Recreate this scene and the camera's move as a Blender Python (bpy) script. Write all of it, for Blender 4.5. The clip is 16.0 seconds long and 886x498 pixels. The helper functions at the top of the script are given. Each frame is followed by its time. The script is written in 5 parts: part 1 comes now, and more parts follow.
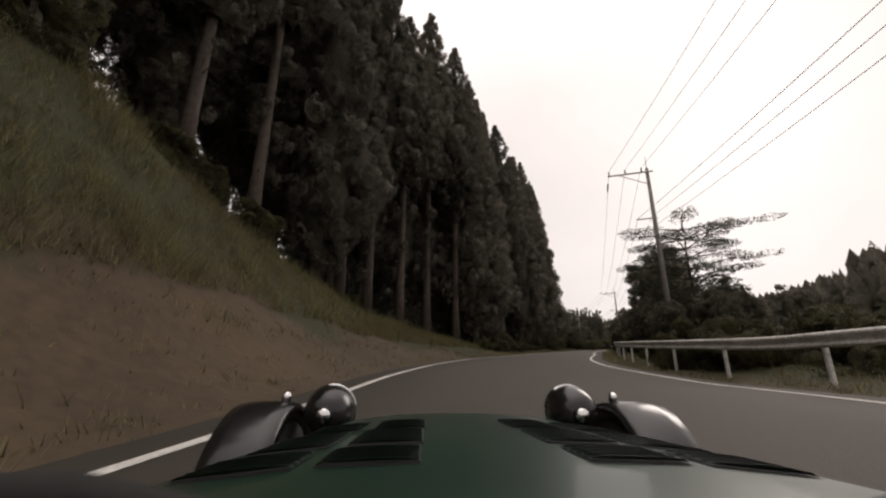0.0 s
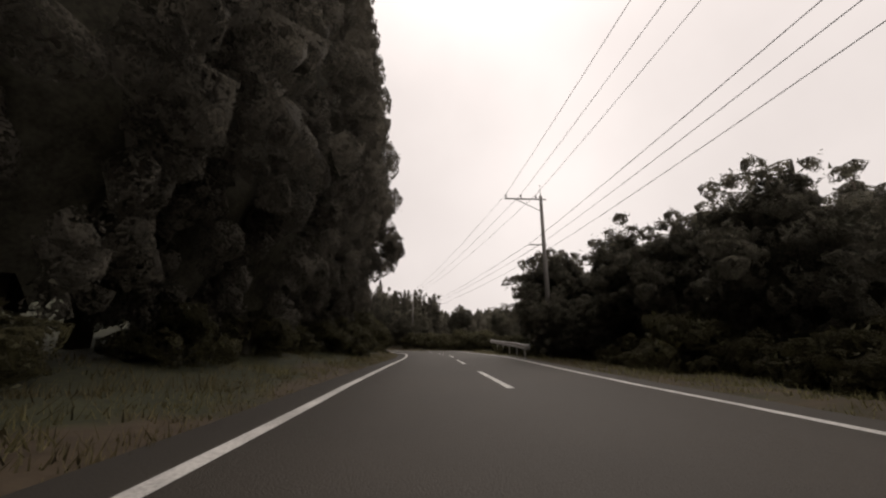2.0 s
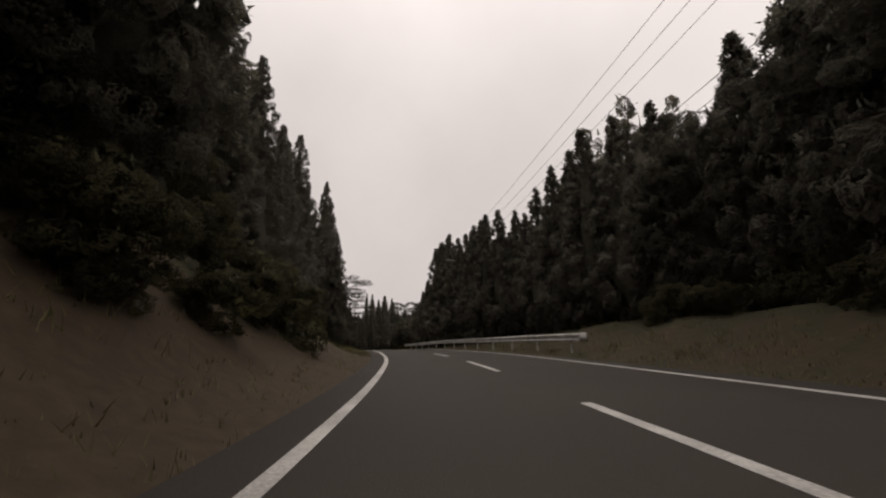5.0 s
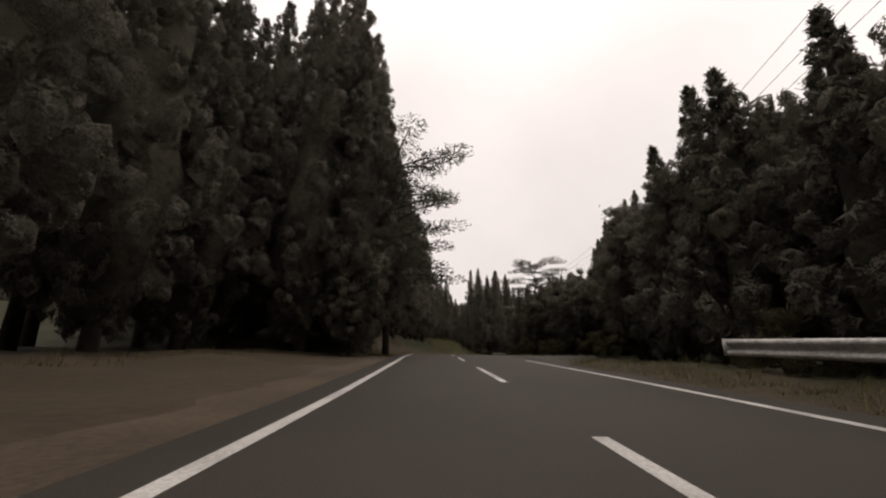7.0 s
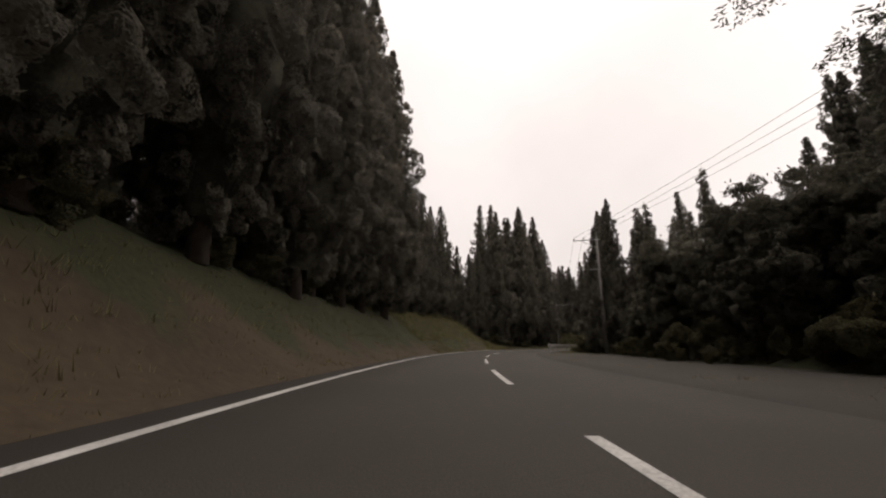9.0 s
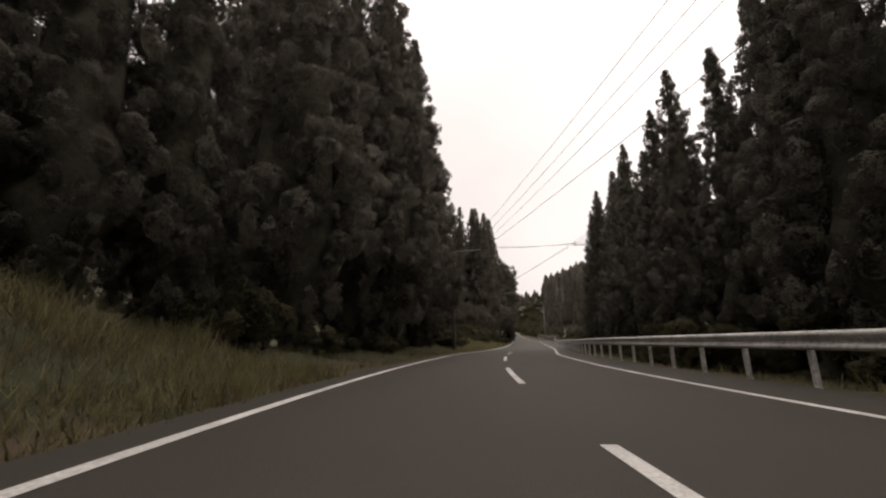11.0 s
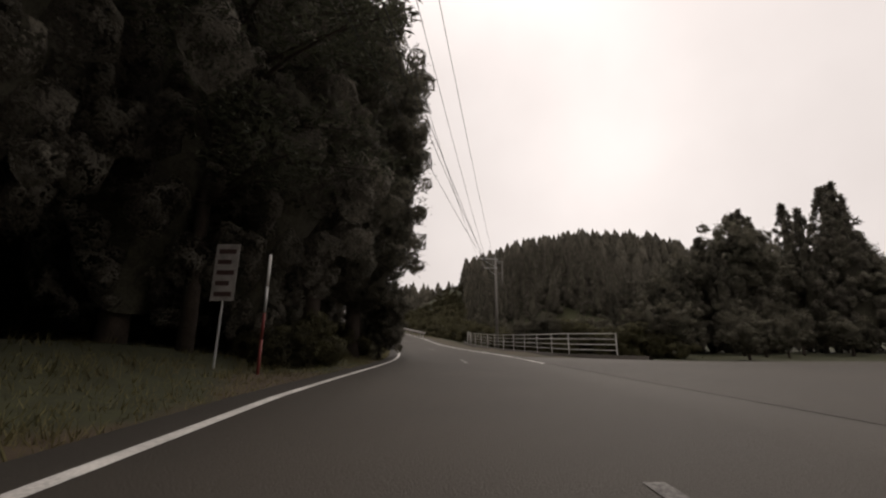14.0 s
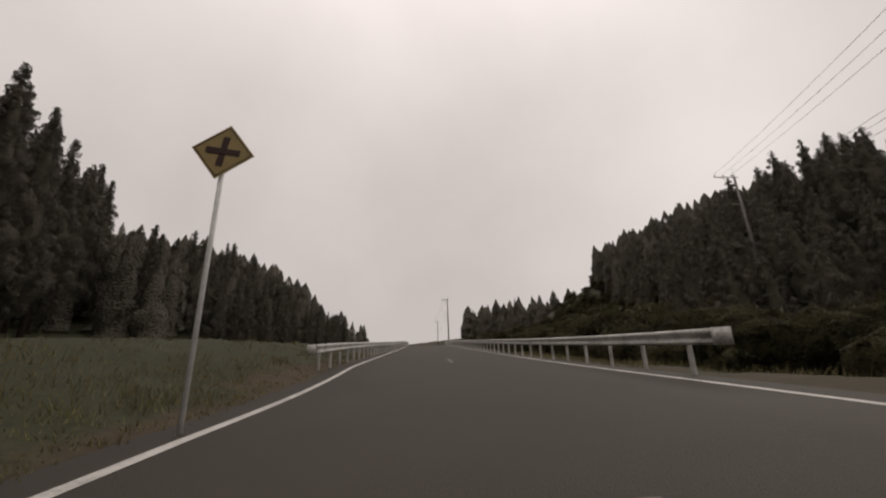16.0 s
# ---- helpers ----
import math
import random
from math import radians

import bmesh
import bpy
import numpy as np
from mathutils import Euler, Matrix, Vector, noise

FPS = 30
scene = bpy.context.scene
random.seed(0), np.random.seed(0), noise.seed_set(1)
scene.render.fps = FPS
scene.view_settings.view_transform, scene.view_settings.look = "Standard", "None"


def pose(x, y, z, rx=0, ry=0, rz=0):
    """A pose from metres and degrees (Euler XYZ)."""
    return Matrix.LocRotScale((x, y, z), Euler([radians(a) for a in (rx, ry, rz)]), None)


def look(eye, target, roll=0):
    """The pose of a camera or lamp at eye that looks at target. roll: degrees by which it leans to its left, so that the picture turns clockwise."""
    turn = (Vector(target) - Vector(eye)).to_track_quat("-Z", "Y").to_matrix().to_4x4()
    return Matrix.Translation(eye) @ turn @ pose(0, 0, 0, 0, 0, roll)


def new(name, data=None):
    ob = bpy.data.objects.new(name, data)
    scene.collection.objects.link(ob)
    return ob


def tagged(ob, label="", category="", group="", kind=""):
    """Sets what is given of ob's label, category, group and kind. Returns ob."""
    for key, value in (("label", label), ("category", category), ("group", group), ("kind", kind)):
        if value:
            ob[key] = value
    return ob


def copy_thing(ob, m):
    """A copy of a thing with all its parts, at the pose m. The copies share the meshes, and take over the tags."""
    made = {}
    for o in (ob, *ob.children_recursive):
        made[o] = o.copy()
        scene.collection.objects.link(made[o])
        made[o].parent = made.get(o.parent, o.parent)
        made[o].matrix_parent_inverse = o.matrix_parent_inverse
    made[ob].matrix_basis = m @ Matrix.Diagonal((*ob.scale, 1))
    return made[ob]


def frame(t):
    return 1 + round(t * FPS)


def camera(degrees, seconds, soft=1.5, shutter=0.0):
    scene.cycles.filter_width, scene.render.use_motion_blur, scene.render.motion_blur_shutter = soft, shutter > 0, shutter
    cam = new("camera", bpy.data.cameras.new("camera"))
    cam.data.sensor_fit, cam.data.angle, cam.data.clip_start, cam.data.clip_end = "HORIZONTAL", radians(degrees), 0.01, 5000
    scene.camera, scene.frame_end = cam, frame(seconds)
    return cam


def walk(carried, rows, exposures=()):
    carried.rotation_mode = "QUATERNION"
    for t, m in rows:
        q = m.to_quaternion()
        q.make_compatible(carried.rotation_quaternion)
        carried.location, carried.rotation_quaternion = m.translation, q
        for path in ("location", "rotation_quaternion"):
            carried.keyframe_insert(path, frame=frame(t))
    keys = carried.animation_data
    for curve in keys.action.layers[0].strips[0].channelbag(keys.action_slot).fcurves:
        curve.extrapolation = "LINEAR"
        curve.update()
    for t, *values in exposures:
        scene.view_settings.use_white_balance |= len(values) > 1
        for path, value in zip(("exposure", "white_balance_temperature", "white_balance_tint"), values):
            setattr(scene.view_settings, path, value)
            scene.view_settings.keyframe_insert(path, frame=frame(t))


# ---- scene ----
cam = camera(96.2, 16.0, soft=2.2, shutter=0.012)
PATH = [
    (0.0, look((-0.000, 0.000, 0.850), (-0.000, 9.570, 3.751), 0.26)),
    (0.5, look((1.375, 15.211, 1.618), (3.219, 24.615, 4.472), -0.36)),
    (1.0, look((5.341, 29.977, 2.443), (8.592, 38.978, 5.345), -0.54)),
    (1.5, look((10.905, 44.241, 3.285), (14.772, 53.018, 6.114), -0.37)),
    (2.0, look((17.065, 58.204, 4.101), (21.079, 66.919, 6.918), 0.25)),
    (2.5, look((23.162, 72.022, 4.836), (26.988, 80.854, 7.547), 0.50)),
    (3.0, look((28.856, 86.070, 5.537), (32.413, 95.010, 8.262), 0.60)),
    (3.5, look((33.820, 100.413, 6.233), (36.692, 109.591, 8.973), -0.11)),
    (4.0, look((37.150, 115.137, 6.799), (38.647, 124.632, 9.554), -1.18)),
    (4.5, look((38.359, 130.257, 7.314), (38.515, 139.886, 10.008), -1.33)),
    (5.0, look((37.568, 145.417, 8.095), (36.561, 154.982, 10.834), -0.88)),
    (5.5, look((35.102, 160.403, 8.885), (33.139, 169.809, 11.654), -0.38)),
    (6.0, look((31.295, 175.108, 9.673), (28.589, 184.337, 12.411), -0.02)),
    (6.5, look((26.493, 189.518, 10.309), (23.256, 198.597, 12.972), 0.21)),
    (7.0, look((21.041, 203.690, 10.792), (17.491, 212.674, 13.377), 0.31)),
    (7.5, look((15.272, 217.725, 11.263), (11.632, 226.686, 13.803), 0.21)),
    (8.0, look((9.405, 231.746, 11.646), (5.687, 240.680, 14.170), -0.06)),
    (8.5, look((3.549, 245.787, 11.765), (-0.055, 254.801, 14.162), -0.09)),
    (9.0, look((-1.947, 259.990, 11.724), (-5.217, 269.157, 14.018), -0.07)),
    (9.5, look((-6.729, 274.472, 11.679), (-9.420, 283.837, 13.926), -0.11)),
    (10.0, look((-10.407, 289.307, 11.598), (-12.254, 298.878, 13.830), -0.31)),
    (10.5, look((-12.551, 304.494, 11.507), (-13.273, 314.216, 13.735), -0.71)),
    (11.0, look((-12.691, 319.917, 11.442), (-12.000, 329.641, 13.670), -1.24)),
    (11.5, look((-10.751, 335.157, 11.367), (-8.805, 344.717, 13.562), -0.86)),
    (12.0, look((-7.145, 349.870, 11.229), (-4.290, 359.227, 13.301), 0.23)),
    (12.5, look((-2.791, 364.338, 11.075), (0.140, 373.646, 13.260), 0.77)),
    (13.0, look((1.521, 378.763, 10.893), (4.386, 388.083, 13.112), 1.28)),
    (13.5, look((5.919, 393.263, 10.930), (8.856, 402.535, 13.252), 1.07)),
    (14.0, look((10.267, 407.844, 11.065), (13.083, 417.144, 13.427), 0.41)),
    (14.5, look((14.434, 422.413, 11.089), (17.092, 431.762, 13.440), -0.58)),
    (15.0, look((18.060, 437.235, 11.220), (20.139, 446.710, 13.647), -1.12)),
    (15.5, look((20.492, 452.398, 11.581), (21.629, 461.994, 14.154), -1.14)),
    (16.0, look((21.634, 467.767, 12.491), (22.041, 477.260, 15.609), -1.77)),
]
EXPOSURES = [(t, e, 6900, 15) for t, e in ((0.0, 0.48), (1.0, 0.48), (2.0, 0.28), (3.0, 0.14), (4.5, 0.03), (7.0, 0.48), (8.0, 0.55), (10.5, 0.62), (11.5, 0.64), (12.5, 0.54), (13.5, 0.38), (14.5, 0.24), (15.3, 0.1), (16.0, -0.08))]
walk(cam, PATH, exposures=EXPOSURES)

# ---- light: an overcast noon sky, the sun a soft glow behind the cloud ----
SUN_AZ, SUN_EL = radians(43), radians(27)
world = bpy.data.worlds.new("overcast_sky")
scene.world = world
world.use_nodes = True
wn, wl = world.node_tree.nodes, world.node_tree.links
wn.clear()
w_out = wn.new("ShaderNodeOutputWorld")
w_bg = wn.new("ShaderNodeBackground")
w_sky = wn.new("ShaderNodeTexSky")
w_sky.sky_type, w_sky.sun_disc = "NISHITA", False
w_sky.sun_elevation, w_sky.sun_rotation = SUN_EL, SUN_AZ
w_sky.dust_density, w_sky.air_density = 6.0, 1.0
w_grey = wn.new("ShaderNodeHueSaturation")
w_grey.inputs["Saturation"].default_value = 0.06
w_scale = wn.new("ShaderNodeMix")
w_scale.data_type, w_scale.blend_type = "RGBA", "MULTIPLY"
w_scale.inputs[0].default_value = 1.0
w_scale.inputs[7].default_value = (0.095, 0.095, 0.095, 1)
w_tc = wn.new("ShaderNodeTexCoord")
w_noise = wn.new("ShaderNodeTexNoise")
w_noise.inputs["Scale"].default_value, w_noise.inputs["Detail"].default_value = 2.2, 5
w_ramp = wn.new("ShaderNodeValToRGB")
w_ramp.color_ramp.elements[0].position, w_ramp.color_ramp.elements[0].color = 0.3, (0.60, 0.575, 0.565, 1)
w_ramp.color_ramp.elements[1].position, w_ramp.color_ramp.elements[1].color = 0.7, (0.71, 0.685, 0.675, 1)
w_mix = wn.new("ShaderNodeMix")
w_mix.data_type = "RGBA"
w_mix.inputs[0].default_value = 0.97
wl.new(w_sky.outputs[0], w_grey.inputs["Color"])
wl.new(w_grey.outputs[0], w_scale.inputs[6])
wl.new(w_tc.outputs["Generated"], w_noise.inputs["Vector"])
wl.new(w_noise.outputs["Fac"], w_ramp.inputs[0])
wl.new(w_scale.outputs[2], w_mix.inputs[6])
wl.new(w_ramp.outputs[0], w_mix.inputs[7])
w_sep, w_up, w_zen, w_full = (wn.new("ShaderNode" + k) for k in ("SeparateXYZ", "Math", "Math", "Mix"))
w_up.operation, w_up.inputs[1].default_value = "POWER", 5.0
w_zen.operation, w_zen.inputs[1].default_value, w_zen.inputs[2].default_value = "MULTIPLY_ADD", 1.9, 0.92
w_full.data_type, w_full.blend_type = "RGBA", "MULTIPLY"
w_full.inputs[0].default_value = 1.0
wl.new(w_tc.outputs["Generated"], w_sep.inputs[0])
wl.new(w_sep.outputs["Z"], w_up.inputs[0])
wl.new(w_up.outputs[0], w_zen.inputs[0])
wl.new(w_mix.outputs[2], w_full.inputs[6])
wl.new(w_zen.outputs[0], w_full.inputs[7])
wl.new(w_full.outputs[2], w_bg.inputs["Color"])
w_bg.inputs["Strength"].default_value = 1.0
wl.new(w_bg.outputs[0], w_out.inputs[0])
sun_data = bpy.data.lights.new("sun", "SUN")
sun_data.energy, sun_data.angle, sun_data.color = 0.5, radians(25), (1.0, 0.96, 0.9)
sun = new("sun", sun_data)
sun.matrix_world = look((40 * math.sin(SUN_AZ), 40 * math.cos(SUN_AZ), 40 * math.tan(SUN_EL)), (0, 0, 0))


# ---- materials ----
def material(name, base, rough=0.8, dark=None, scale=6.0, bump=0.0, bump_scale=40.0, metal=0.0, random_value=0.0, island=0.0, spec=0.3, coat=0.0, fine=None):
    """A surface with grain at two scales and, where asked, a shade of its own per object or per piece."""
    m = bpy.data.materials.new(name)
    m.use_nodes = True
    n, l = m.node_tree.nodes, m.node_tree.links
    b = n["Principled BSDF"]
    b.inputs["Roughness"].default_value, b.inputs["Metallic"].default_value = rough, metal
    b.inputs["Specular IOR Level"].default_value = spec
    b.inputs["Coat Weight"].default_value = coat
    tc = n.new("ShaderNodeTexCoord")
    dark = dark or [c * 0.6 for c in base]
    big = n.new("ShaderNodeTexNoise")
    big.inputs["Scale"].default_value, big.inputs["Detail"].default_value = scale, 6
    small = n.new("ShaderNodeTexNoise")
    small.inputs["Scale"].default_value, small.inputs["Detail"].default_value = fine or scale * 9, 3
    add = n.new("ShaderNodeMath")
    add.operation = "MULTIPLY_ADD"
    add.inputs[1].default_value = 0.5
    half = n.new("ShaderNodeMath")
    half.operation = "MULTIPLY"
    half.inputs[1].default_value = 0.5
    ramp = n.new("ShaderNodeValToRGB")
    ramp.color_ramp.elements[0].position, ramp.color_ramp.elements[1].position = 0.36, 0.64
    ramp.color_ramp.elements[0].color = (*dark, 1)
    ramp.color_ramp.elements[1].color = (*base, 1)
    l.new(tc.outputs["Object"], big.inputs["Vector"])
    l.new(tc.outputs["Object"], small.inputs["Vector"])
    l.new(small.outputs["Fac"], half.inputs[0])
    l.new(big.outputs["Fac"], add.inputs[0])
    l.new(half.outputs[0], add.inputs[2])
    l.new(add.outputs[0], ramp.inputs[0])
    out = ramp.outputs[0]
    for amount, node, socket in ((random_value, "ShaderNodeObjectInfo", "Random"), (island, "ShaderNodeNewGeometry", "Random Per Island")):
        if amount:
            src = n.new(node)
            mr = n.new("ShaderNodeMapRange")
            mr.inputs["To Min"].default_value, mr.inputs["To Max"].default_value = 1 - amount, 1 + amount
            hs = n.new("ShaderNodeHueSaturation")
            l.new(src.outputs[socket], mr.inputs["Value"])
            l.new(mr.outputs[0], hs.inputs["Value"])
            l.new(out, hs.inputs["Color"])
            out = hs.outputs[0]
    l.new(out, b.inputs["Base Color"])
    if bump:
        bn = n.new("ShaderNodeTexNoise")
        bn.inputs["Scale"].default_value, bn.inputs["Detail"].default_value = bump_scale, 4
        bp = n.new("ShaderNodeBump")
        bp.inputs["Strength"].default_value, bp.inputs["Distance"].default_value = bump, 0.02
        l.new(tc.outputs["Object"], bn.inputs["Vector"])
        l.new(bn.outputs["Fac"], bp.inputs["Height"])
        l.new(bp.outputs[0], b.inputs["Normal"])
    return m


M_ASPHALT = material("asphalt", (0.045, 0.038, 0.029), 0.8, (0.033, 0.028, 0.0215), 0.35, 0.5, 60, fine=45)
M_PAINT = material("road_paint", (0.62, 0.6, 0.56), 0.7, (0.3, 0.29, 0.27), 1.2, 0.2, 60, fine=30)
M_WORN = material("worn_road_paint", (0.2, 0.19, 0.175), 0.8, (0.06, 0.055, 0.05), 2.0, 0.2, 60, fine=30)
M_SOIL = material("grassy_soil", (0.066, 0.047, 0.027), 0.95, (0.04, 0.028, 0.017), 0.25, 0.8, 5, fine=4)
M_GRASS = material("dry_grass", (0.17, 0.158, 0.072), 0.8, (0.11, 0.09, 0.046), 0.12, island=0.35, fine=1.2)
M_DIRT = material("gravel_dirt", (0.09, 0.067, 0.045), 0.95, (0.052, 0.039, 0.027), 0.6, 0.8, 20, fine=12)
M_CEDAR = material("cedar_foliage", (0.108, 0.1, 0.074), 0.7, (0.064, 0.061, 0.044), 0.5, island=0.3, random_value=0.2, spec=0.15, fine=3)
M_LEAF = material("broad_leaves", (0.108, 0.105, 0.07), 0.6, (0.066, 0.066, 0.042), 0.5, island=0.3, random_value=0.25, spec=0.25, fine=3)
M_PINE = material("pine_needles", (0.075, 0.077, 0.05), 0.7, (0.042, 0.044, 0.028), 0.6, island=0.4, random_value=0.2, spec=0.2, fine=3)
M_SHRUB = material("shrub_leaves", (0.064, 0.061, 0.028), 0.7, (0.038, 0.036, 0.018), 0.5, island=0.45, random_value=0.35, spec=0.2, fine=3)
M_TWIGS = material("inner_foliage", (0.078, 0.073, 0.054), 0.9, (0.032, 0.03, 0.022), 3.0, island=0.15, random_value=0.2, spec=0.1, fine=14)
M_BARK = material("cedar_bark", (0.085, 0.066, 0.053), 0.9, (0.04, 0.031, 0.025), 3.0, 0.6, 25, random_value=0.3)
M_CONCRETE = material("pole_concrete", (0.2, 0.185, 0.17), 0.85, (0.13, 0.12, 0.11), 2.0, 0.2, 60)
M_STEEL = material("galvanised_steel", (0.42, 0.42, 0.41), 0.5, (0.28, 0.28, 0.27), 3.0, metal=0.5, spec=0.5)
M_RAIL = material("white_rail_paint", (0.58, 0.57, 0.54), 0.5, (0.24, 0.22, 0.2), 1.5, 0.1, 30)
M_CERAMIC = material("brown_ceramic", (0.05, 0.035, 0.03), 0.3, spec=0.5)
M_WIRE = material("black_cable", (0.03, 0.03, 0.03), 0.6)


# earth under patchy turf, where the ground's turf layer says so
_n, _l = M_SOIL.node_tree.nodes, M_SOIL.node_tree.links
_old = _n["Principled BSDF"].inputs["Base Color"].links[0].from_socket
_turf, _patch, _mix = _n.new("ShaderNodeAttribute"), _n.new("ShaderNodeTexNoise"), _n.new("ShaderNodeMix")
_turf.attribute_name = "turf"
_patch.inputs["Scale"].default_value, _patch.inputs["Detail"].default_value = 1.3, 8
_sum, _step = _n.new("ShaderNodeMath"), _n.new("ShaderNodeMapRange")
_sum.operation = "ADD"
_step.inputs["From Min"].default_value, _step.inputs["From Max"].default_value = 0.75, 1.2
_mix.data_type = "RGBA"
_green, _ptc = _n.new("ShaderNodeValToRGB"), _n.new("ShaderNodeTexCoord")
_green.color_ramp.elements[0].position, _green.color_ramp.elements[0].color = 0.35, (0.02, 0.0215, 0.009, 1)
_green.color_ramp.elements[1].position, _green.color_ramp.elements[1].color = 0.65, (0.037, 0.038, 0.015, 1)
_fine = _n.new("ShaderNodeTexNoise")
_fine.inputs["Scale"].default_value, _fine.inputs["Detail"].default_value = 6.0, 6
_l.new(_ptc.outputs["Object"], _patch.inputs["Vector"])
_l.new(_ptc.outputs["Object"], _fine.inputs["Vector"])
_l.new(_fine.outputs["Fac"], _green.inputs[0])
_l.new(_turf.outputs["Fac"], _sum.inputs[0])
_l.new(_patch.outputs["Fac"], _sum.inputs[1])
_l.new(_sum.outputs[0], _step.inputs["Value"])
_l.new(_step.outputs[0], _mix.inputs[0])
_l.new(_old, _mix.inputs[6])
_l.new(_green.outputs[0], _mix.inputs[7])
_l.new(_mix.outputs[2], _n["Principled BSDF"].inputs["Base Color"])
# the foliage inside the crowns, and that of far woods, is broken up by many small tufts and gaps
M_HILL = material("hill_foliage", (0.125, 0.114, 0.09), 0.9, (0.07, 0.065, 0.05), 1.2, island=0.3, spec=0.1, fine=6)


def leafy(mat, glow=0.3, tuft=0.0, cut=0.5):
    """Lets daylight through the leaves and, where tuft is given, opens gaps between tufts of that many to the metre."""
    n, l = mat.node_tree.nodes, mat.node_tree.links
    body, out = n["Principled BSDF"], n["Material Output"]
    thin, both = n.new("ShaderNodeBsdfTranslucent"), n.new("ShaderNodeMixShader")
    both.inputs[0].default_value = glow
    l.new(body.inputs["Base Color"].links[0].from_socket, thin.inputs["Color"])
    l.new(body.outputs[0], both.inputs[1])
    l.new(thin.outputs[0], both.inputs[2])
    last = both
    if tuft:
        tc, fine, coarse, add, step, gap, last = (n.new("ShaderNode" + k) for k in ("TexCoord", "TexNoise", "TexNoise", "Math", "MapRange", "BsdfTransparent", "MixShader"))
        fine.inputs["Scale"].default_value, fine.inputs["Detail"].default_value = tuft, 2.5
        coarse.inputs["Scale"].default_value, coarse.inputs["Detail"].default_value = tuft * 0.16, 2
        add.operation = "ADD"
        step.inputs["From Min"].default_value, step.inputs["From Max"].default_value = 2 * cut - 0.03, 2 * cut + 0.03
        l.new(tc.outputs["Object"], fine.inputs["Vector"])
        l.new(tc.outputs["Object"], coarse.inputs["Vector"])
        l.new(fine.outputs["Fac"], add.inputs[0])
        l.new(coarse.outputs["Fac"], add.inputs[1])
        l.new(add.outputs[0], step.inputs["Value"])
        relief = n.new("ShaderNodeBump")
        relief.inputs["Strength"].default_value, relief.inputs["Distance"].default_value = 1.0, 2.0 / tuft
        l.new(add.outputs[0], relief.inputs["Height"])
        l.new(relief.outputs[0], body.inputs["Normal"])
        l.new(relief.outputs[0], thin.inputs["Normal"])
        l.new(step.outputs[0], last.inputs[0])
        l.new(gap.outputs[0], last.inputs[1])
        l.new(both.outputs[0], last.inputs[2])
    l.new(last.outputs[0], out.inputs["Surface"])
    return mat


M_CEDAR_TUFT = leafy(material("cedar_boughs", (0.14, 0.127, 0.102), 0.8, (0.09, 0.082, 0.066), 0.9, island=0.25, random_value=0.15, spec=0.1, fine=8), 0.5, 13.0, 0.503)
M_LEAF_TUFT = leafy(material("leafy_twigs", (0.14, 0.129, 0.098), 0.75, (0.09, 0.084, 0.062), 0.9, island=0.25, random_value=0.2, spec=0.15, fine=8), 0.5, 13.0, 0.497)
M_SHRUB_TUFT = leafy(material("shrub_twigs", (0.07, 0.064, 0.032), 0.8, (0.04, 0.036, 0.02), 0.9, island=0.3, random_value=0.3, spec=0.1, fine=8), 0.5, 16.0, 0.503)
for mat in (M_CEDAR, M_LEAF, M_PINE, M_SHRUB):
    leafy(mat)
leafy(M_GRASS, 0.5)
leafy(M_HILL, 0.1, 3.0, 0.44)
TUFT_OF = {M_CEDAR: M_CEDAR_TUFT, M_LEAF: M_LEAF_TUFT, M_SHRUB: M_SHRUB_TUFT}


# ---- mesh helpers ----
def mesh_object(name, verts, faces, mat, parent=None, label="", smooth=False):
    me = bpy.data.meshes.new(name)
    me.from_pydata([tuple(v) for v in verts], [], [tuple(f) for f in faces])
    me.materials.append(mat)
    if smooth:
        me.shade_smooth()
    ob = new(name, me)
    ob.parent = parent
    if label:
        ob["label"] = label
    return ob


def part(name, bm, mat, parent=None, label="", smooth=False):
    me = bpy.data.meshes.new(name)
    bm.to_mesh(me)
    bm.free()
    me.materials.append(mat)
    if smooth:
        me.shade_smooth()
    ob = new(name, me)
    ob.parent = parent
    if label:
        ob["label"] = label
    return ob


def tube(path, radii, sides=8, caps=True):
    """Vertices and faces of a tapered tube along a list of points."""
    verts, faces = [], []
    pts = [Vector(p) for p in path]
    for i, p in enumerate(pts):
        d = (pts[min(i + 1, len(pts) - 1)] - pts[max(i - 1, 0)]).normalized()
        a = d.orthogonal().normalized() if abs(d.z) > 0.9 else d.cross(Vector((0, 0, 1))).normalized()
        b = d.cross(a)
        for k in range(sides):
            w = 2 * math.pi * k / sides
            verts.append(p + (a * math.cos(w) + b * math.sin(w)) * radii[i])
    for i in range(len(pts) - 1):
        for k in range(sides):
            k2 = (k + 1) % sides
            faces.append((i * sides + k, i * sides + k2, (i + 1) * sides + k2, (i + 1) * sides + k))
    if caps:
        faces.append(tuple(range(sides - 1, -1, -1)))
        faces.append(tuple(range((len(pts) - 1) * sides, len(pts) * sides)))
    return verts, faces


def merged(pieces):
    verts, faces = [], []
    for v, f in pieces:
        o = len(verts)
        verts.extend(v)
        faces.extend(tuple(i + o for i in q) for q in f)
    return verts, faces


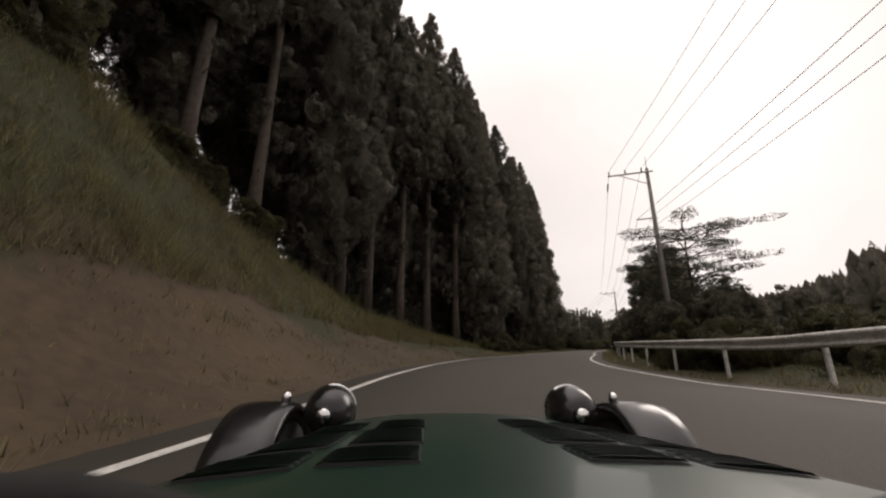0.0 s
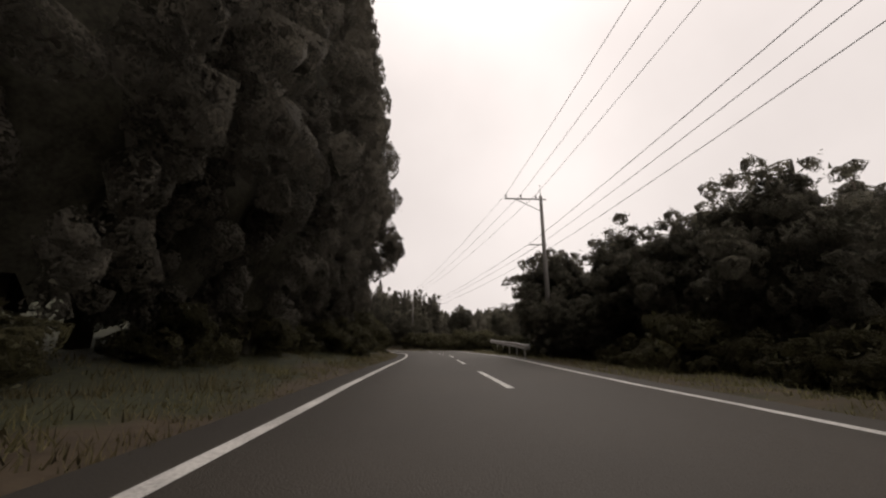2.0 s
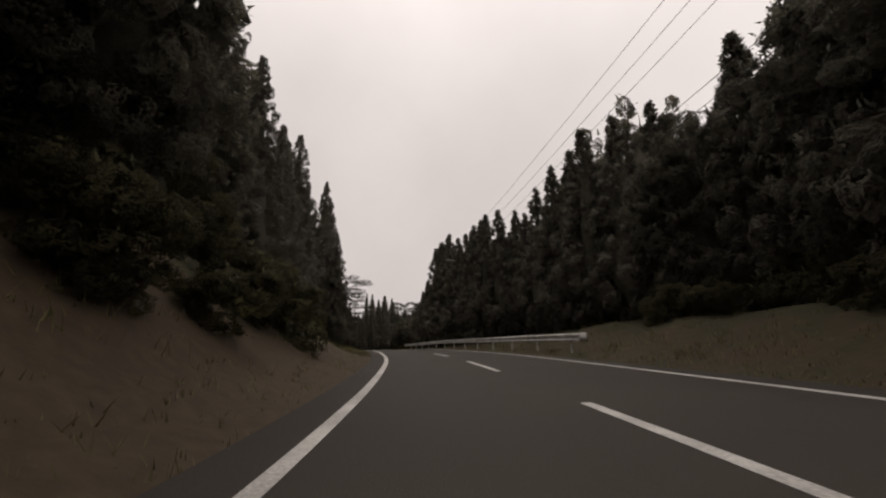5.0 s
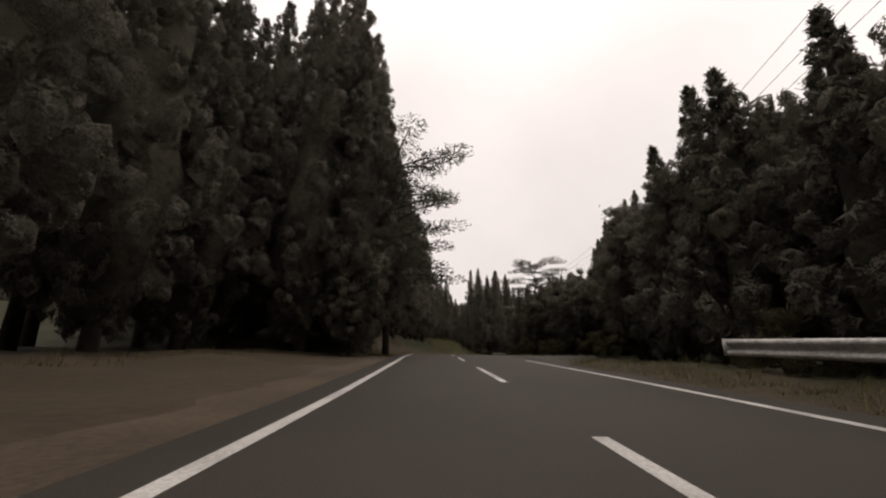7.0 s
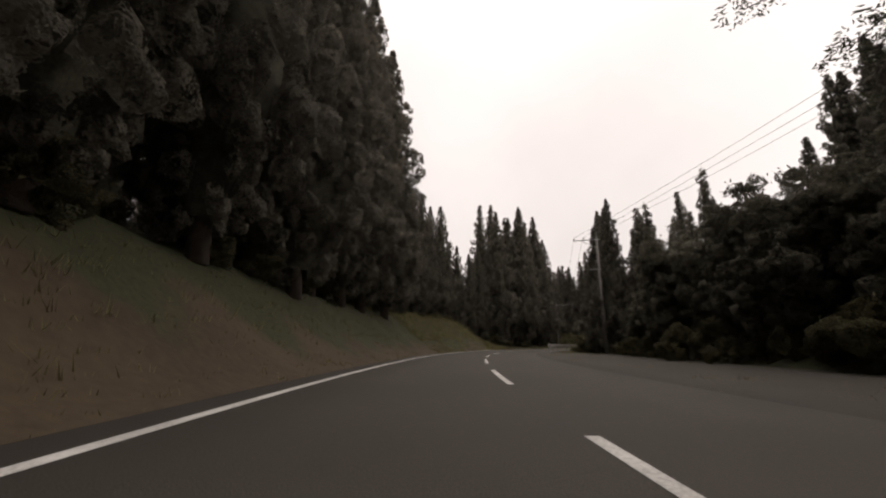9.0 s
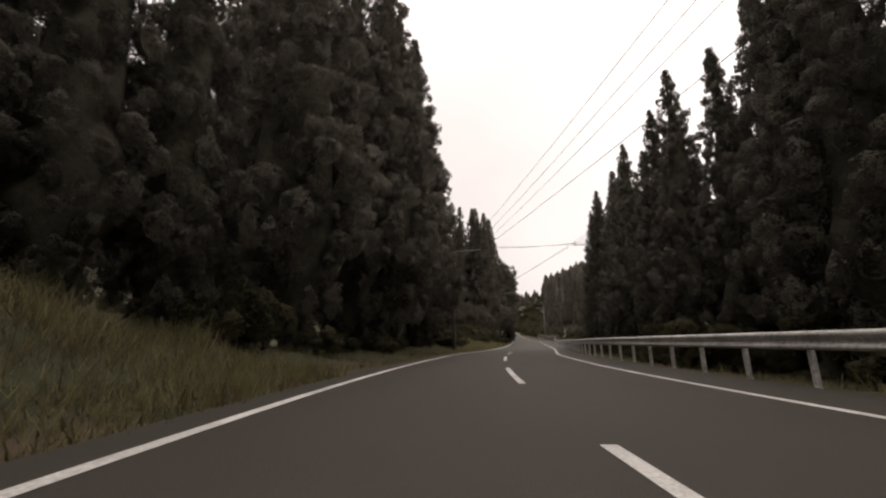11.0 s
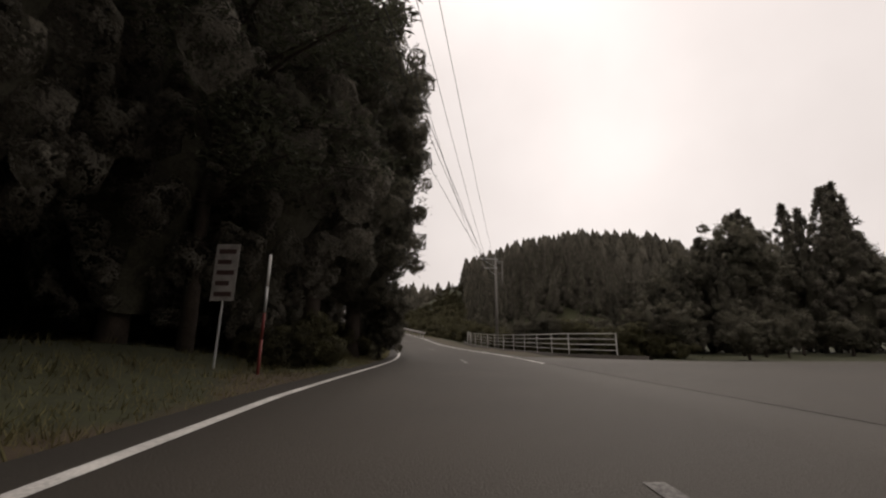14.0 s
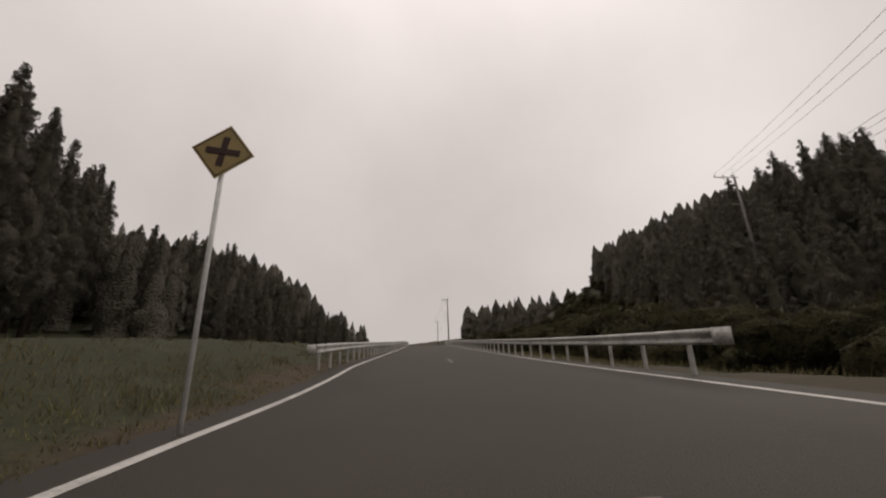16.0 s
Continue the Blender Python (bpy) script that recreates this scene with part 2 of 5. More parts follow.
def box(x0, x1, y0, y1, z0, z1, bevel=0.0):
    bm = bmesh.new()
    bmesh.ops.create_cube(bm, size=1.0, matrix=Matrix.Translation(((x0 + x1) / 2, (y0 + y1) / 2, (z0 + z1) / 2)) @ Matrix.Diagonal((x1 - x0, y1 - y0, z1 - z0, 1)))
    if bevel:
        bmesh.ops.bevel(bm, geom=bm.edges[:], offset=bevel, segments=2, affect="EDGES")
    return bm


def empty(name, label, category, group=""):
    return tagged(new(name), label, category, group)


# ---- the road's alignment ----
ROUTE = [
    (0.00, 0.00, 0.00), (3.39, 23.69, 1.23), (11.72, 46.18, 2.55), (21.47, 68.11, 3.78), (30.46, 90.36, 4.90),
    (36.88, 113.45, 5.89), (38.22, 137.36, 6.81), (34.95, 161.11, 8.07), (28.37, 184.18, 9.24), (19.86, 206.62, 10.04),
    (10.65, 228.78, 10.73), (1.48, 250.96, 10.91), (-6.47, 273.59, 10.83), (-11.72, 296.99, 10.70), (-12.62, 320.93, 10.59),
    (-8.58, 344.55, 10.43), (-1.82, 367.58, 10.18), (5.10, 390.55, 10.06), (11.94, 413.56, 10.23), (17.97, 436.78, 10.36),
    (21.17, 460.55, 11.18), (21.95, 476.53, 12.29), (21.80, 488.52, 13.38), (21.32, 520.52, 16.29), (20.73, 560.52, 19.93),
    (19.99, 610.51, 23.22), (19.3, 660.5, 24.0),
]


def spline_of(points):
    q = np.array(points, float)
    q = np.vstack([q[0] - (q[1] - q[0]) * (1.0, 1.0, 1.0) + (-1.5, 0, 0), q])
    chord = np.concatenate([[0], np.cumsum(np.linalg.norm(np.diff(q, axis=0), axis=1))])
    tangent = np.gradient(q, chord, axis=0)
    out = []
    for i in range(len(q) - 1):
        h = chord[i + 1] - chord[i]
        for u in np.arange(0, 1, 1.0 / max(2, round(h))):
            out.append((2 * u**3 - 3 * u * u + 1) * q[i] + (u**3 - 2 * u * u + u) * h * tangent[i] + (3 * u * u - 2 * u**3) * q[i + 1] + (u**3 - u * u) * h * tangent[i + 1])
    out.append(q[-1])
    return np.array(out)


LINE = spline_of(ROUTE)
STATION = np.concatenate([[0], np.cumsum(np.hypot(np.diff(LINE[:, 0]), np.diff(LINE[:, 1])))])
STATION -= STATION[np.argmin(np.hypot(LINE[:, 0], LINE[:, 1]))]
HEADING = np.unwrap(np.arctan2(-np.gradient(LINE[:, 0]), np.gradient(LINE[:, 1])))
_bend = np.gradient(HEADING, STATION)
_k = np.exp(-0.5 * (np.arange(-15, 16) / 6) ** 2)
_bend = np.convolve(np.pad(_bend, 15, mode="edge"), _k / _k.sum(), "valid")
CROSSFALL = np.clip(4.6 * _bend, -0.012, 0.06)

EDGE_S = [-30, 15, 30, 38, 45, 54, 70, 84, 98, 116, 132, 145, 160, 190, 220, 232, 252, 275, 326, 340, 350, 362, 372, 390, 405, 417, 433, 450, 466, 478, 492, 505]
EDGE_L = [-3.1, -3.1, -3.1, -2.3, -1.85, -1.5, -1.95, -1.95, -1.7, -1.45, -1.5, -1.1, -1.2, -1.6, -1.7, -1.8, -2.25, -2.8, -2.8, -2.55, -2.4, -2.25, -1.85, -1.85, -2.0, -2.1, -2.65, -2.25, -2.0, -1.9, -3.0, -3.5]
EDGE_C = [1.3, 1.35, 1.4, 1.7, 1.75, 1.65, 1.45, 1.35, 1.85, 2.2, 2.6, 2.15, 1.9, 1.6, 1.45, 1.3, 1.35, 1.4, 1.4, 1.3, 1.25, 1.3, 1.4, 1.4, 1.4, 1.4, 1.35, 1.55, 1.45, 1.35, 1.0, 0.9]
EDGE_R = [5.6, 5.5, 5.2, 5.2, 5.2, 4.6, 4.3, 4.9, 5.4, 5.8, 6.0, 5.2, 5.0, 4.6, 4.4, 4.3, 4.4, 4.5, 4.7, 4.7, 4.5, 4.6, 5.0, 5.25, 5.15, 4.8, 4.6, 4.9, 4.5, 4.2, 4.9, 4.9]


def edge(knots, s):
    return np.interp(s, EDGE_S, knots)


def at(s, lat, up=0.0):
    """A place by its distance along the road, metres to the right of the driving line and height over the carriageway."""
    x, y, z, h, c = (np.interp(s, STATION, a) for a in (LINE[:, 0], LINE[:, 1], LINE[:, 2], HEADING, CROSSFALL))
    return Vector((float(x + math.cos(h) * lat), float(y + math.sin(h) * lat), float(z + c * min(max(lat, -6), 9) + up)))


def heading(s):
    return float(np.interp(s, STATION, HEADING))


# ---- the lie of the land ----
BANK_S = [-30, 9, 19, 28, 38, 50, 75, 92, 108, 130, 158, 172, 188, 206, 238, 246, 254, 275, 305, 320, 334, 343, 352, 380, 392, 412, 425, 436, 470, 488, 510, 545]
BANK_L = [11.5, 11.5, 8.0, 4.6, 2.2, 0.5, 0.6, 2.4, 5.0, 6.2, 6.2, 4.4, 1.4, 0.4, 0.4, 2.0, 5.0, 5.4, 4.8, 4.7, 5.3, 1.6, 0.8, 1.0, 2.2, 2.8, 2.2, 1.0, 0.8, 1.5, 1.5, 0.4]
BANK_R = [0.35, 0.35, 0.35, 0.35, 0.3, -0.2, -0.2, -0.3, -0.4, 0.6, 1.5, 1.5, 0.8, 0.0, 0.0, 0.2, 0.5, 1.0, 0.4, 0.01, -0.3, -0.4, -0.4, -0.5, -0.6, -0.5, -0.08, -0.05, -0.3, -0.3, -0.6, -0.6]
HILLS = [(170, 585, 70, 60, 42), (95, 610, 45, 60, 14), (200, 130, 70, 90, 34), (120, 260, 60, 60, 12), (-60, 600, 60, 60, 22), (-140, 520, 60, 90, 30), (60, 720, 80, 60, 16), (55, 285, 25, 50, 14), (-90, 380, 50, 60, 14), (260, 420, 90, 90, 40), (73, 512, 24, 26, 15), (98, 550, 38, 38, 9), (118, 82, 24, 26, 18)]


def smooth_step(a, b, x):
    u = np.clip((x - a) / (b - a), 0, 1)
    return u * u * (3 - 2 * u)


def land(x, y):
    """Height of the ground at places given as arrays."""
    x, y = np.atleast_1d(np.asarray(x, float)), np.atleast_1d(np.asarray(y, float))
    z = np.empty(len(x))
    for i in range(0, len(x), 4000):
        px, py = x[i:i + 4000], y[i:i + 4000]
        d2 = (px[:, None] - LINE[None, :, 0]) ** 2 + (py[:, None] - LINE[None, :, 1]) ** 2
        j = d2.argmin(1)
        lat = (px - LINE[j, 0]) * np.cos(HEADING[j]) + (py - LINE[j, 1]) * np.sin(HEADING[j])
        far = np.sqrt(d2[np.arange(len(j)), j])
        s = STATION[j]
        base = LINE[j, 2] + CROSSFALL[j] * np.clip(lat, -6, 9)
        toe = np.interp(s, [470, 484, 500, 515], [1.1, 0.45, 0.45, 1.1])
        dl, dr = edge(EDGE_L, s) - toe - lat, lat - edge(EDGE_R, s) - 1.1
        wide = np.interp(s, [20, 45, 314, 322, 340, 347], [10.5, 6.5, 6.5, 5.6, 5.6, 6.5])
        rise = np.interp(s, BANK_S, BANK_L) * (0.85 * smooth_step(0, wide, dl) + 0.15 * smooth_step(5, 16, dl))
        rise += np.interp(s, BANK_S, BANK_R) * smooth_step(0, 5, dr)
        bumps = np.sin(px * 0.9 + 1.3 * np.sin(py * 0.53)) * np.sin(py * 0.8 + np.sin(px * 0.37)) * 0.12
        off = np.maximum(dl, dr)
        zz = base + rise + bumps * smooth_step(0.3, 2.5, off) - 0.12 * (1 - smooth_step(-0.3, 0.5, off))
        paved = smooth_step(229, 236, s) * (1 - smooth_step(318, 331, s)) * (1 - smooth_step(8.6, 10.5, dr + 1.1)) + smooth_step(424, 428, s) * (1 - smooth_step(450, 454, s)) * (1 - smooth_step(40, 46, lat))
        zz = np.where(lat > 0, zz * (1 - paved) + (base - 0.16) * paved, zz)
        hills = sum(h * np.exp(-((px - hx) / rx) ** 2 - ((py - hy) / ry) ** 2) for hx, hy, rx, ry, h in HILLS)
        zz = zz + hills * smooth_step(16, 60, far)
        zz -= 3.0 * smooth_step(30, 200, far) * (lat > 0)
        z[i:i + 4000] = zz
    return z


def land_at(x, y):
    return float(land([x], [y])[0])


def axis(lo, hi, fine_lo, fine_hi, step):
    inner = list(np.arange(fine_lo, fine_hi + 1e-6, step))
    a, b, d = [], [], step
    v = fine_lo
    while v > lo:
        d *= 1.35
        v -= d
        a.append(v)
    v, d = fine_hi, step
    while v < hi:
        d *= 1.35
        v += d
        b.append(v)
    return np.array(a[::-1] + inner + b)


gx, gy = axis(-3000, 3000, -40, 62, 1.0), axis(-3000, 3500, -20, 545, 1.0)
GX, GY = np.meshgrid(gx, gy)
GZ = land(GX.ravel(), GY.ravel())
nx = len(gx)
idx = np.arange(len(gy) * nx).reshape(len(gy), nx)
g_me = bpy.data.meshes.new("ground")
g_me.from_pydata(np.column_stack([GX.ravel(), GY.ravel(), GZ]).tolist(), [], np.column_stack([idx[:-1, :-1].ravel(), idx[:-1, 1:].ravel(), idx[1:, 1:].ravel(), idx[1:, :-1].ravel()]).tolist())
# turf on the upper bank, bare earth in the cut below it
turf = np.empty(len(GZ))
for i in range(0, len(GZ), 4000):
    px, py = GX.ravel()[i:i + 4000], GY.ravel()[i:i + 4000]
    j = ((px[:, None] - LINE[None, :, 0]) ** 2 + (py[:, None] - LINE[None, :, 1]) ** 2).argmin(1)
    lat = (px - LINE[j, 0]) * np.cos(HEADING[j]) + (py - LINE[j, 1]) * np.sin(HEADING[j])
    cut = np.clip(np.interp(STATION[j], BANK_S, BANK_L) / 5, 0, 1) * np.interp(STATION[j], [0, 170, 240, 300, 314], [1, 1, 0.7, 0.6, 0.15])
    dl = edge(EDGE_L, STATION[j]) - lat
    ragged = 0.8 * np.sin(px * 0.7 + py * 0.31) + 0.5 * np.sin(py * 1.1 - px * 0.4)
    turf[i:i + 4000] = np.where(dl > 0, smooth_step(1.0 + 2.6 * cut, 2.2 + 3.4 * cut, dl + ragged) * np.where((STATION[j] > 192) & (STATION[j] < 243) & (dl < 13), 0.25, 1.0), 0.4 + 0.5 * smooth_step(3, 8, -dl - 6))
layer = g_me.attributes.new("turf", "FLOAT", "POINT")
layer.data.foreach_set("value", turf)
g_me.materials.append(M_SOIL)
g_me.shade_smooth()
tagged(new("ground", g_me), "earth verge and forest floor with sparse grass", "ground", kind="structure")


# ---- carriageway and its lines ----
def ribbon(name, s0, s1, lat0, lat1, up, mat, label, category, skirt=0.0, step=1.0, kind="structure"):
    """A strip that follows the road; lat0 and lat1 are functions of the distance along it."""
    n = max(2, int(round((s1 - s0) / step)) + 1)
    ss = np.linspace(s0, s1, n)
    rows = []
    for s in ss:
        a, b = lat0(s), lat1(s)
        row = [at(s, a + (b - a) * k / 4, up) for k in range(5)]
        if skirt:
            row = [at(s, a - 0.12, up - skirt)] + row + [at(s, b + 0.12, up - skirt)]
        rows.append(row)
    w = len(rows[0])
    faces = [(i * w + k, i * w + k + 1, (i + 1) * w + k + 1, (i + 1) * w + k) for i in range(n - 1) for k in range(w - 1)]
    ob = mesh_object(name, [p for r in rows for p in r], faces, mat, smooth=True)
    return tagged(ob, label, category, kind=kind)


ribbon("road", -22, 655, lambda s: edge(EDGE_L, s) - 0.75, lambda s: edge(EDGE_R, s) + float(np.interp(s, (322, 332, 420, 426), (0.75, 1.7, 1.7, 0.75))), 0.0, M_ASPHALT, "worn dark grey asphalt two-lane country road", "road", skirt=0.2)
ribbon("edge_line", -22, 640, lambda s: edge(EDGE_L, s) - 0.09, lambda s: edge(EDGE_L, s) + 0.09, 0.006, M_PAINT, "solid white painted edge line", "road marking")
for a, b in ((-22, 232.5), (333, 424), (444, 640)):
    ribbon("edge_line", a, b, lambda s: edge(EDGE_R, s) - 0.08, lambda s: edge(EDGE_R, s) + 0.08, 0.006, M_PAINT, "solid white painted edge line", "road marking")
for k in range(-2, 44):
    s0 = 90.2 + 10.35 * k if k < 9 else 221.8 + 10.15 * (k - 12)
    if s0 > 365 and k % 2:
        continue
    worn = s0 > 365
    ribbon("lane_dash", s0, s0 + (5.1 if not worn else 4.0), lambda s: edge(EDGE_C, s) - 0.075, lambda s: edge(EDGE_C, s) + 0.075, 0.006, M_WORN if worn else M_PAINT, "worn white lane dash" if worn else "white painted lane dash", "road marking")
ribbon("layby", 200, 236, lambda s: edge(EDGE_L, s) - 0.7 - (9.0 + 0.5 * math.sin(s * 0.9) + 0.3 * math.sin(s * 2.3)) * min(1, (s - 198.5) / 14, (237 - s) / 14), lambda s: edge(EDGE_L, s) - 0.7, 0.01, M_DIRT, "brown gravel lay-by beside the road", "lay-by", skirt=0.5)
ribbon("apron", 229, 331, lambda s: edge(EDGE_R, s) + 0.7, lambda s: edge(EDGE_R, s) + 0.75 + 8.2 * min(1, (s - 228.5) / 18, max(0.05, (331.5 - s) / 16)), 0.004, M_ASPHALT, "worn grey asphalt apron beside the road", "lay-by", skirt=0.15)
# a side road that leaves to the right
sv = []
for i in range(20):
    u = i * 2.4
    w = 6.5 + 7.0 * max(0, 1 - u / 10) ** 2
    for q, up in ((-w - 0.2, -0.25), (-w, 0.006), (-w / 2, 0.006), (0, 0.006), (w / 2, 0.006), (w, 0.006), (w + 0.2, -0.25)):
        sv.append(at(438 + 0.1 * u + q, 4.9 + u, up))
tagged(mesh_object("side_road", sv, [(i * 7 + k, (i + 1) * 7 + k, (i + 1) * 7 + k + 1, i * 7 + k + 1) for i in range(19) for k in range(6)], M_ASPHALT, smooth=True), "grey asphalt side road joining the main road", "road", kind="structure")


# ---- trees ----
def sprays(rng, centres, sizes, per, spread, flat=0.6, droop=0.35, width=0.45):
    """Small kite-shaped sprays of foliage, scattered in clumps round the given centres."""
    c = np.repeat(np.array(centres, float), per, axis=0)
    size = np.repeat(np.array(sizes, float), per) * rng.uniform(0.7, 1.3, len(c))
    off = rng.normal(size=(len(c), 3))
    off /= np.linalg.norm(off, axis=1)[:, None] + 1e-9
    radius = rng.uniform(0.35, 1.0, len(c)) ** 0.5
    off[:, 2] *= flat
    p = c + off * (radius * np.repeat(np.array(spread, float) * np.ones(len(centres)), per))[:, None]
    d = off + rng.normal(scale=0.45, size=off.shape)
    d[:, 2] -= droop
    d /= np.linalg.norm(d, axis=1)[:, None] + 1e-9
    side = np.cross(d, rng.normal(size=d.shape))
    side /= np.linalg.norm(side, axis=1)[:, None] + 1e-9
    L, W = size[:, None], size[:, None] * width
    bend = np.cross(d, side) * L * 0.18
    v = np.stack([p - d * L * 0.4, p + side * W * 0.5 + bend, p + d * L * 0.6, p - side * W * 0.5 + bend], 1).reshape(-1, 3)
    k = np.arange(len(c)) * 4
    f = np.concatenate([np.stack([k, k + 1, k + 2], 1), np.stack([k, k + 2, k + 3], 1)])
    return v, f


def unit(a):
    return a / (np.linalg.norm(a, axis=1)[:, None] + 1e-9)


def needled(rng, cen, heart, sizes, per, spread, droop=0.5, width=0.3):
    """Single pointed sprigs round the centres, facing away from the heart of each; gives vertices, faces and normals."""
    n = len(cen)
    c = np.repeat(np.asarray(cen, float), per, axis=0)
    core = np.repeat(np.asarray(heart, float), per, axis=0)
    size = np.repeat(np.asarray(sizes, float) * np.ones(n), per) * rng.uniform(0.6, 1.4, n * per)
    off = unit(rng.normal(size=(n * per, 3)))
    reach = rng.uniform(0.15, 1.0, n * per) ** 0.5 * np.repeat(np.asarray(spread, float) * np.ones(n), per)
    p = c + off * reach[:, None]
    out = unit(p - core)
    out = unit(out + 0.5 * off)
    d = 0.6 * out + rng.normal(scale=0.42, size=out.shape)
    d[:, 2] -= droop
    d = unit(d)
    side = unit(np.cross(d, out + rng.normal(scale=0.3, size=out.shape)))
    L, W = size[:, None], size[:, None] * width
    t = np.stack([p - d * L * 0.4 - side * W * 0.5, p - d * L * 0.4 + side * W * 0.5, p + d * L * 0.6], 1)
    flat = np.cross(t[:, 1] - t[:, 0], t[:, 2] - t[:, 0])
    turn = (flat * out).sum(1) < 0
    t[turn] = t[turn][:, [1, 0, 2]]
    flat[turn] *= -1
    nrm = unit(0.75 * out + 0.25 * unit(flat))
    return t.reshape(-1, 3), np.arange(len(t) * 3).reshape(-1, 3), np.repeat(nrm, 3, axis=0)


def soft_normals(v, f):
    """Normals of the vertices of a mesh of quads."""
    v, f = np.asarray(v, float), np.asarray(f, int)
    face = np.cross(v[f[:, 2]] - v[f[:, 0]], v[f[:, 3]] - v[f[:, 1]])
    n = np.zeros_like(v)
    for k in range(4):
        np.add.at(n, f[:, k], face)
    return unit(n)


def ball_of(level):
    bm = bmesh.new()
    bmesh.ops.create_icosphere(bm, subdivisions=level, radius=1.0)
    bm.verts.ensure_lookup_table()
    v, f = np.array([p.co[:] for p in bm.verts]), np.array([[p.index for p in q.verts] for q in bm.faces])
    bm.free()
    return v, f


BALL = {1: ball_of(1), 2: ball_of(2)}


def boughs(rng, cen, radii, tall=1.0, level=2, rough=0.36):
    """Uneven hollow clumps of foliage, one round each centre; gives vertices, faces and normals."""
    bv, bf = BALL[level]
    n = len(cen)
    reach = np.asarray(radii, float).reshape(-1, 1) * rng.uniform(1 - rough, 1 + rough, (n, len(bv)))
    turn = rng.uniform(0, 6.28, n)
    c, s = np.cos(turn), np.sin(turn)
    d = np.stack([bv[:, 0] * c[:, None] - bv[:, 1] * s[:, None], bv[:, 0] * s[:, None] + bv[:, 1] * c[:, None], np.repeat(bv[None, :, 2], n, axis=0)], 2)
    v = np.asarray(cen, float)[:, None, :] + d * reach[:, :, None] * (1.0, 1.0, tall)
    f = bf[None] + (np.arange(n) * len(bv))[:, None, None]
    return v.reshape(-1, 3), f.reshape(-1, 3), unit(d.reshape(-1, 3))


def joined(a, b):
    return np.concatenate([a[0], b[0]]), np.concatenate([a[1], b[1] + len(a[0])]), np.concatenate([a[2], b[2]])


def leafy_mesh(name, core, clumps, leaves, mat, parent):
    """A crown: the dim stems inside, the boughs round them and single sprigs, with soft rounded shading."""
    groups = [(core[0], core[1], soft_normals(*core), M_TWIGS), (*clumps, TUFT_OF[mat])] + [(*q, mat) for q in leaves]
    v, f = stack(*[(g[0], g[1]) for g in groups])
    ob = quick_mesh(name, v, f, mat, parent)
    ob.data.materials.append(M_TWIGS)
    ob.data.materials.append(TUFT_OF[mat])
    slot = {mat: 0, M_TWIGS: 1, TUFT_OF[mat]: 2}
    ob.data.polygons.foreach_set("material_index", np.concatenate([np.full(len(g[1]), slot[g[3]], dtype=np.int32) for g in groups]))
    ob.data.normals_split_custom_set_from_vertices(np.concatenate([g[2] for g in groups]).tolist())
    return ob


def quick_mesh(name, v, f, mat, parent=None, label="", smooth=False):
    me = bpy.data.meshes.new(name)
    me.from_pydata(np.asarray(v).tolist(), [], [list(map(int, q)) for q in f])
    me.materials.append(mat)
    if smooth:
        me.shade_smooth()
    ob = new(name, me)
    ob.parent = parent
    if label:
        ob["label"] = label
    return ob


def stack(*meshes):
    vs, fs, o = [], [], 0
    for v, f in meshes:
        v = np.asarray(v, float).reshape(-1, 3)
        vs.append(v)
        fs += [[i + o for i in q] for q in np.asarray(f).tolist()] if not isinstance(f, list) else [[i + o for i in q] for q in f]
        o += len(v)
    return np.concatenate(vs), fs


def lumpy_core(rng, radius_of, z0, z1, rings=12, sides=10, wob=0.2):
    v, f = [], []
    for i in range(rings + 1):
        u = i / rings
        z = z0 + (z1 - z0) * u
        for k in range(sides):
            a = 2 * math.pi * (k + 0.5 * (i % 2)) / sides
            r = radius_of(u) * (1 + wob * rng.uniform(-1, 1))
            v.append((r * math.cos(a), r * math.sin(a), z + rng.uniform(-0.3, 0.3)))
    for i in range(rings):
        for k in range(sides):
            k2 = (k + 1) % sides
            f.append([i * sides + k, i * sides + k2, (i + 1) * sides + k2, (i + 1) * sides + k])
    return v, f


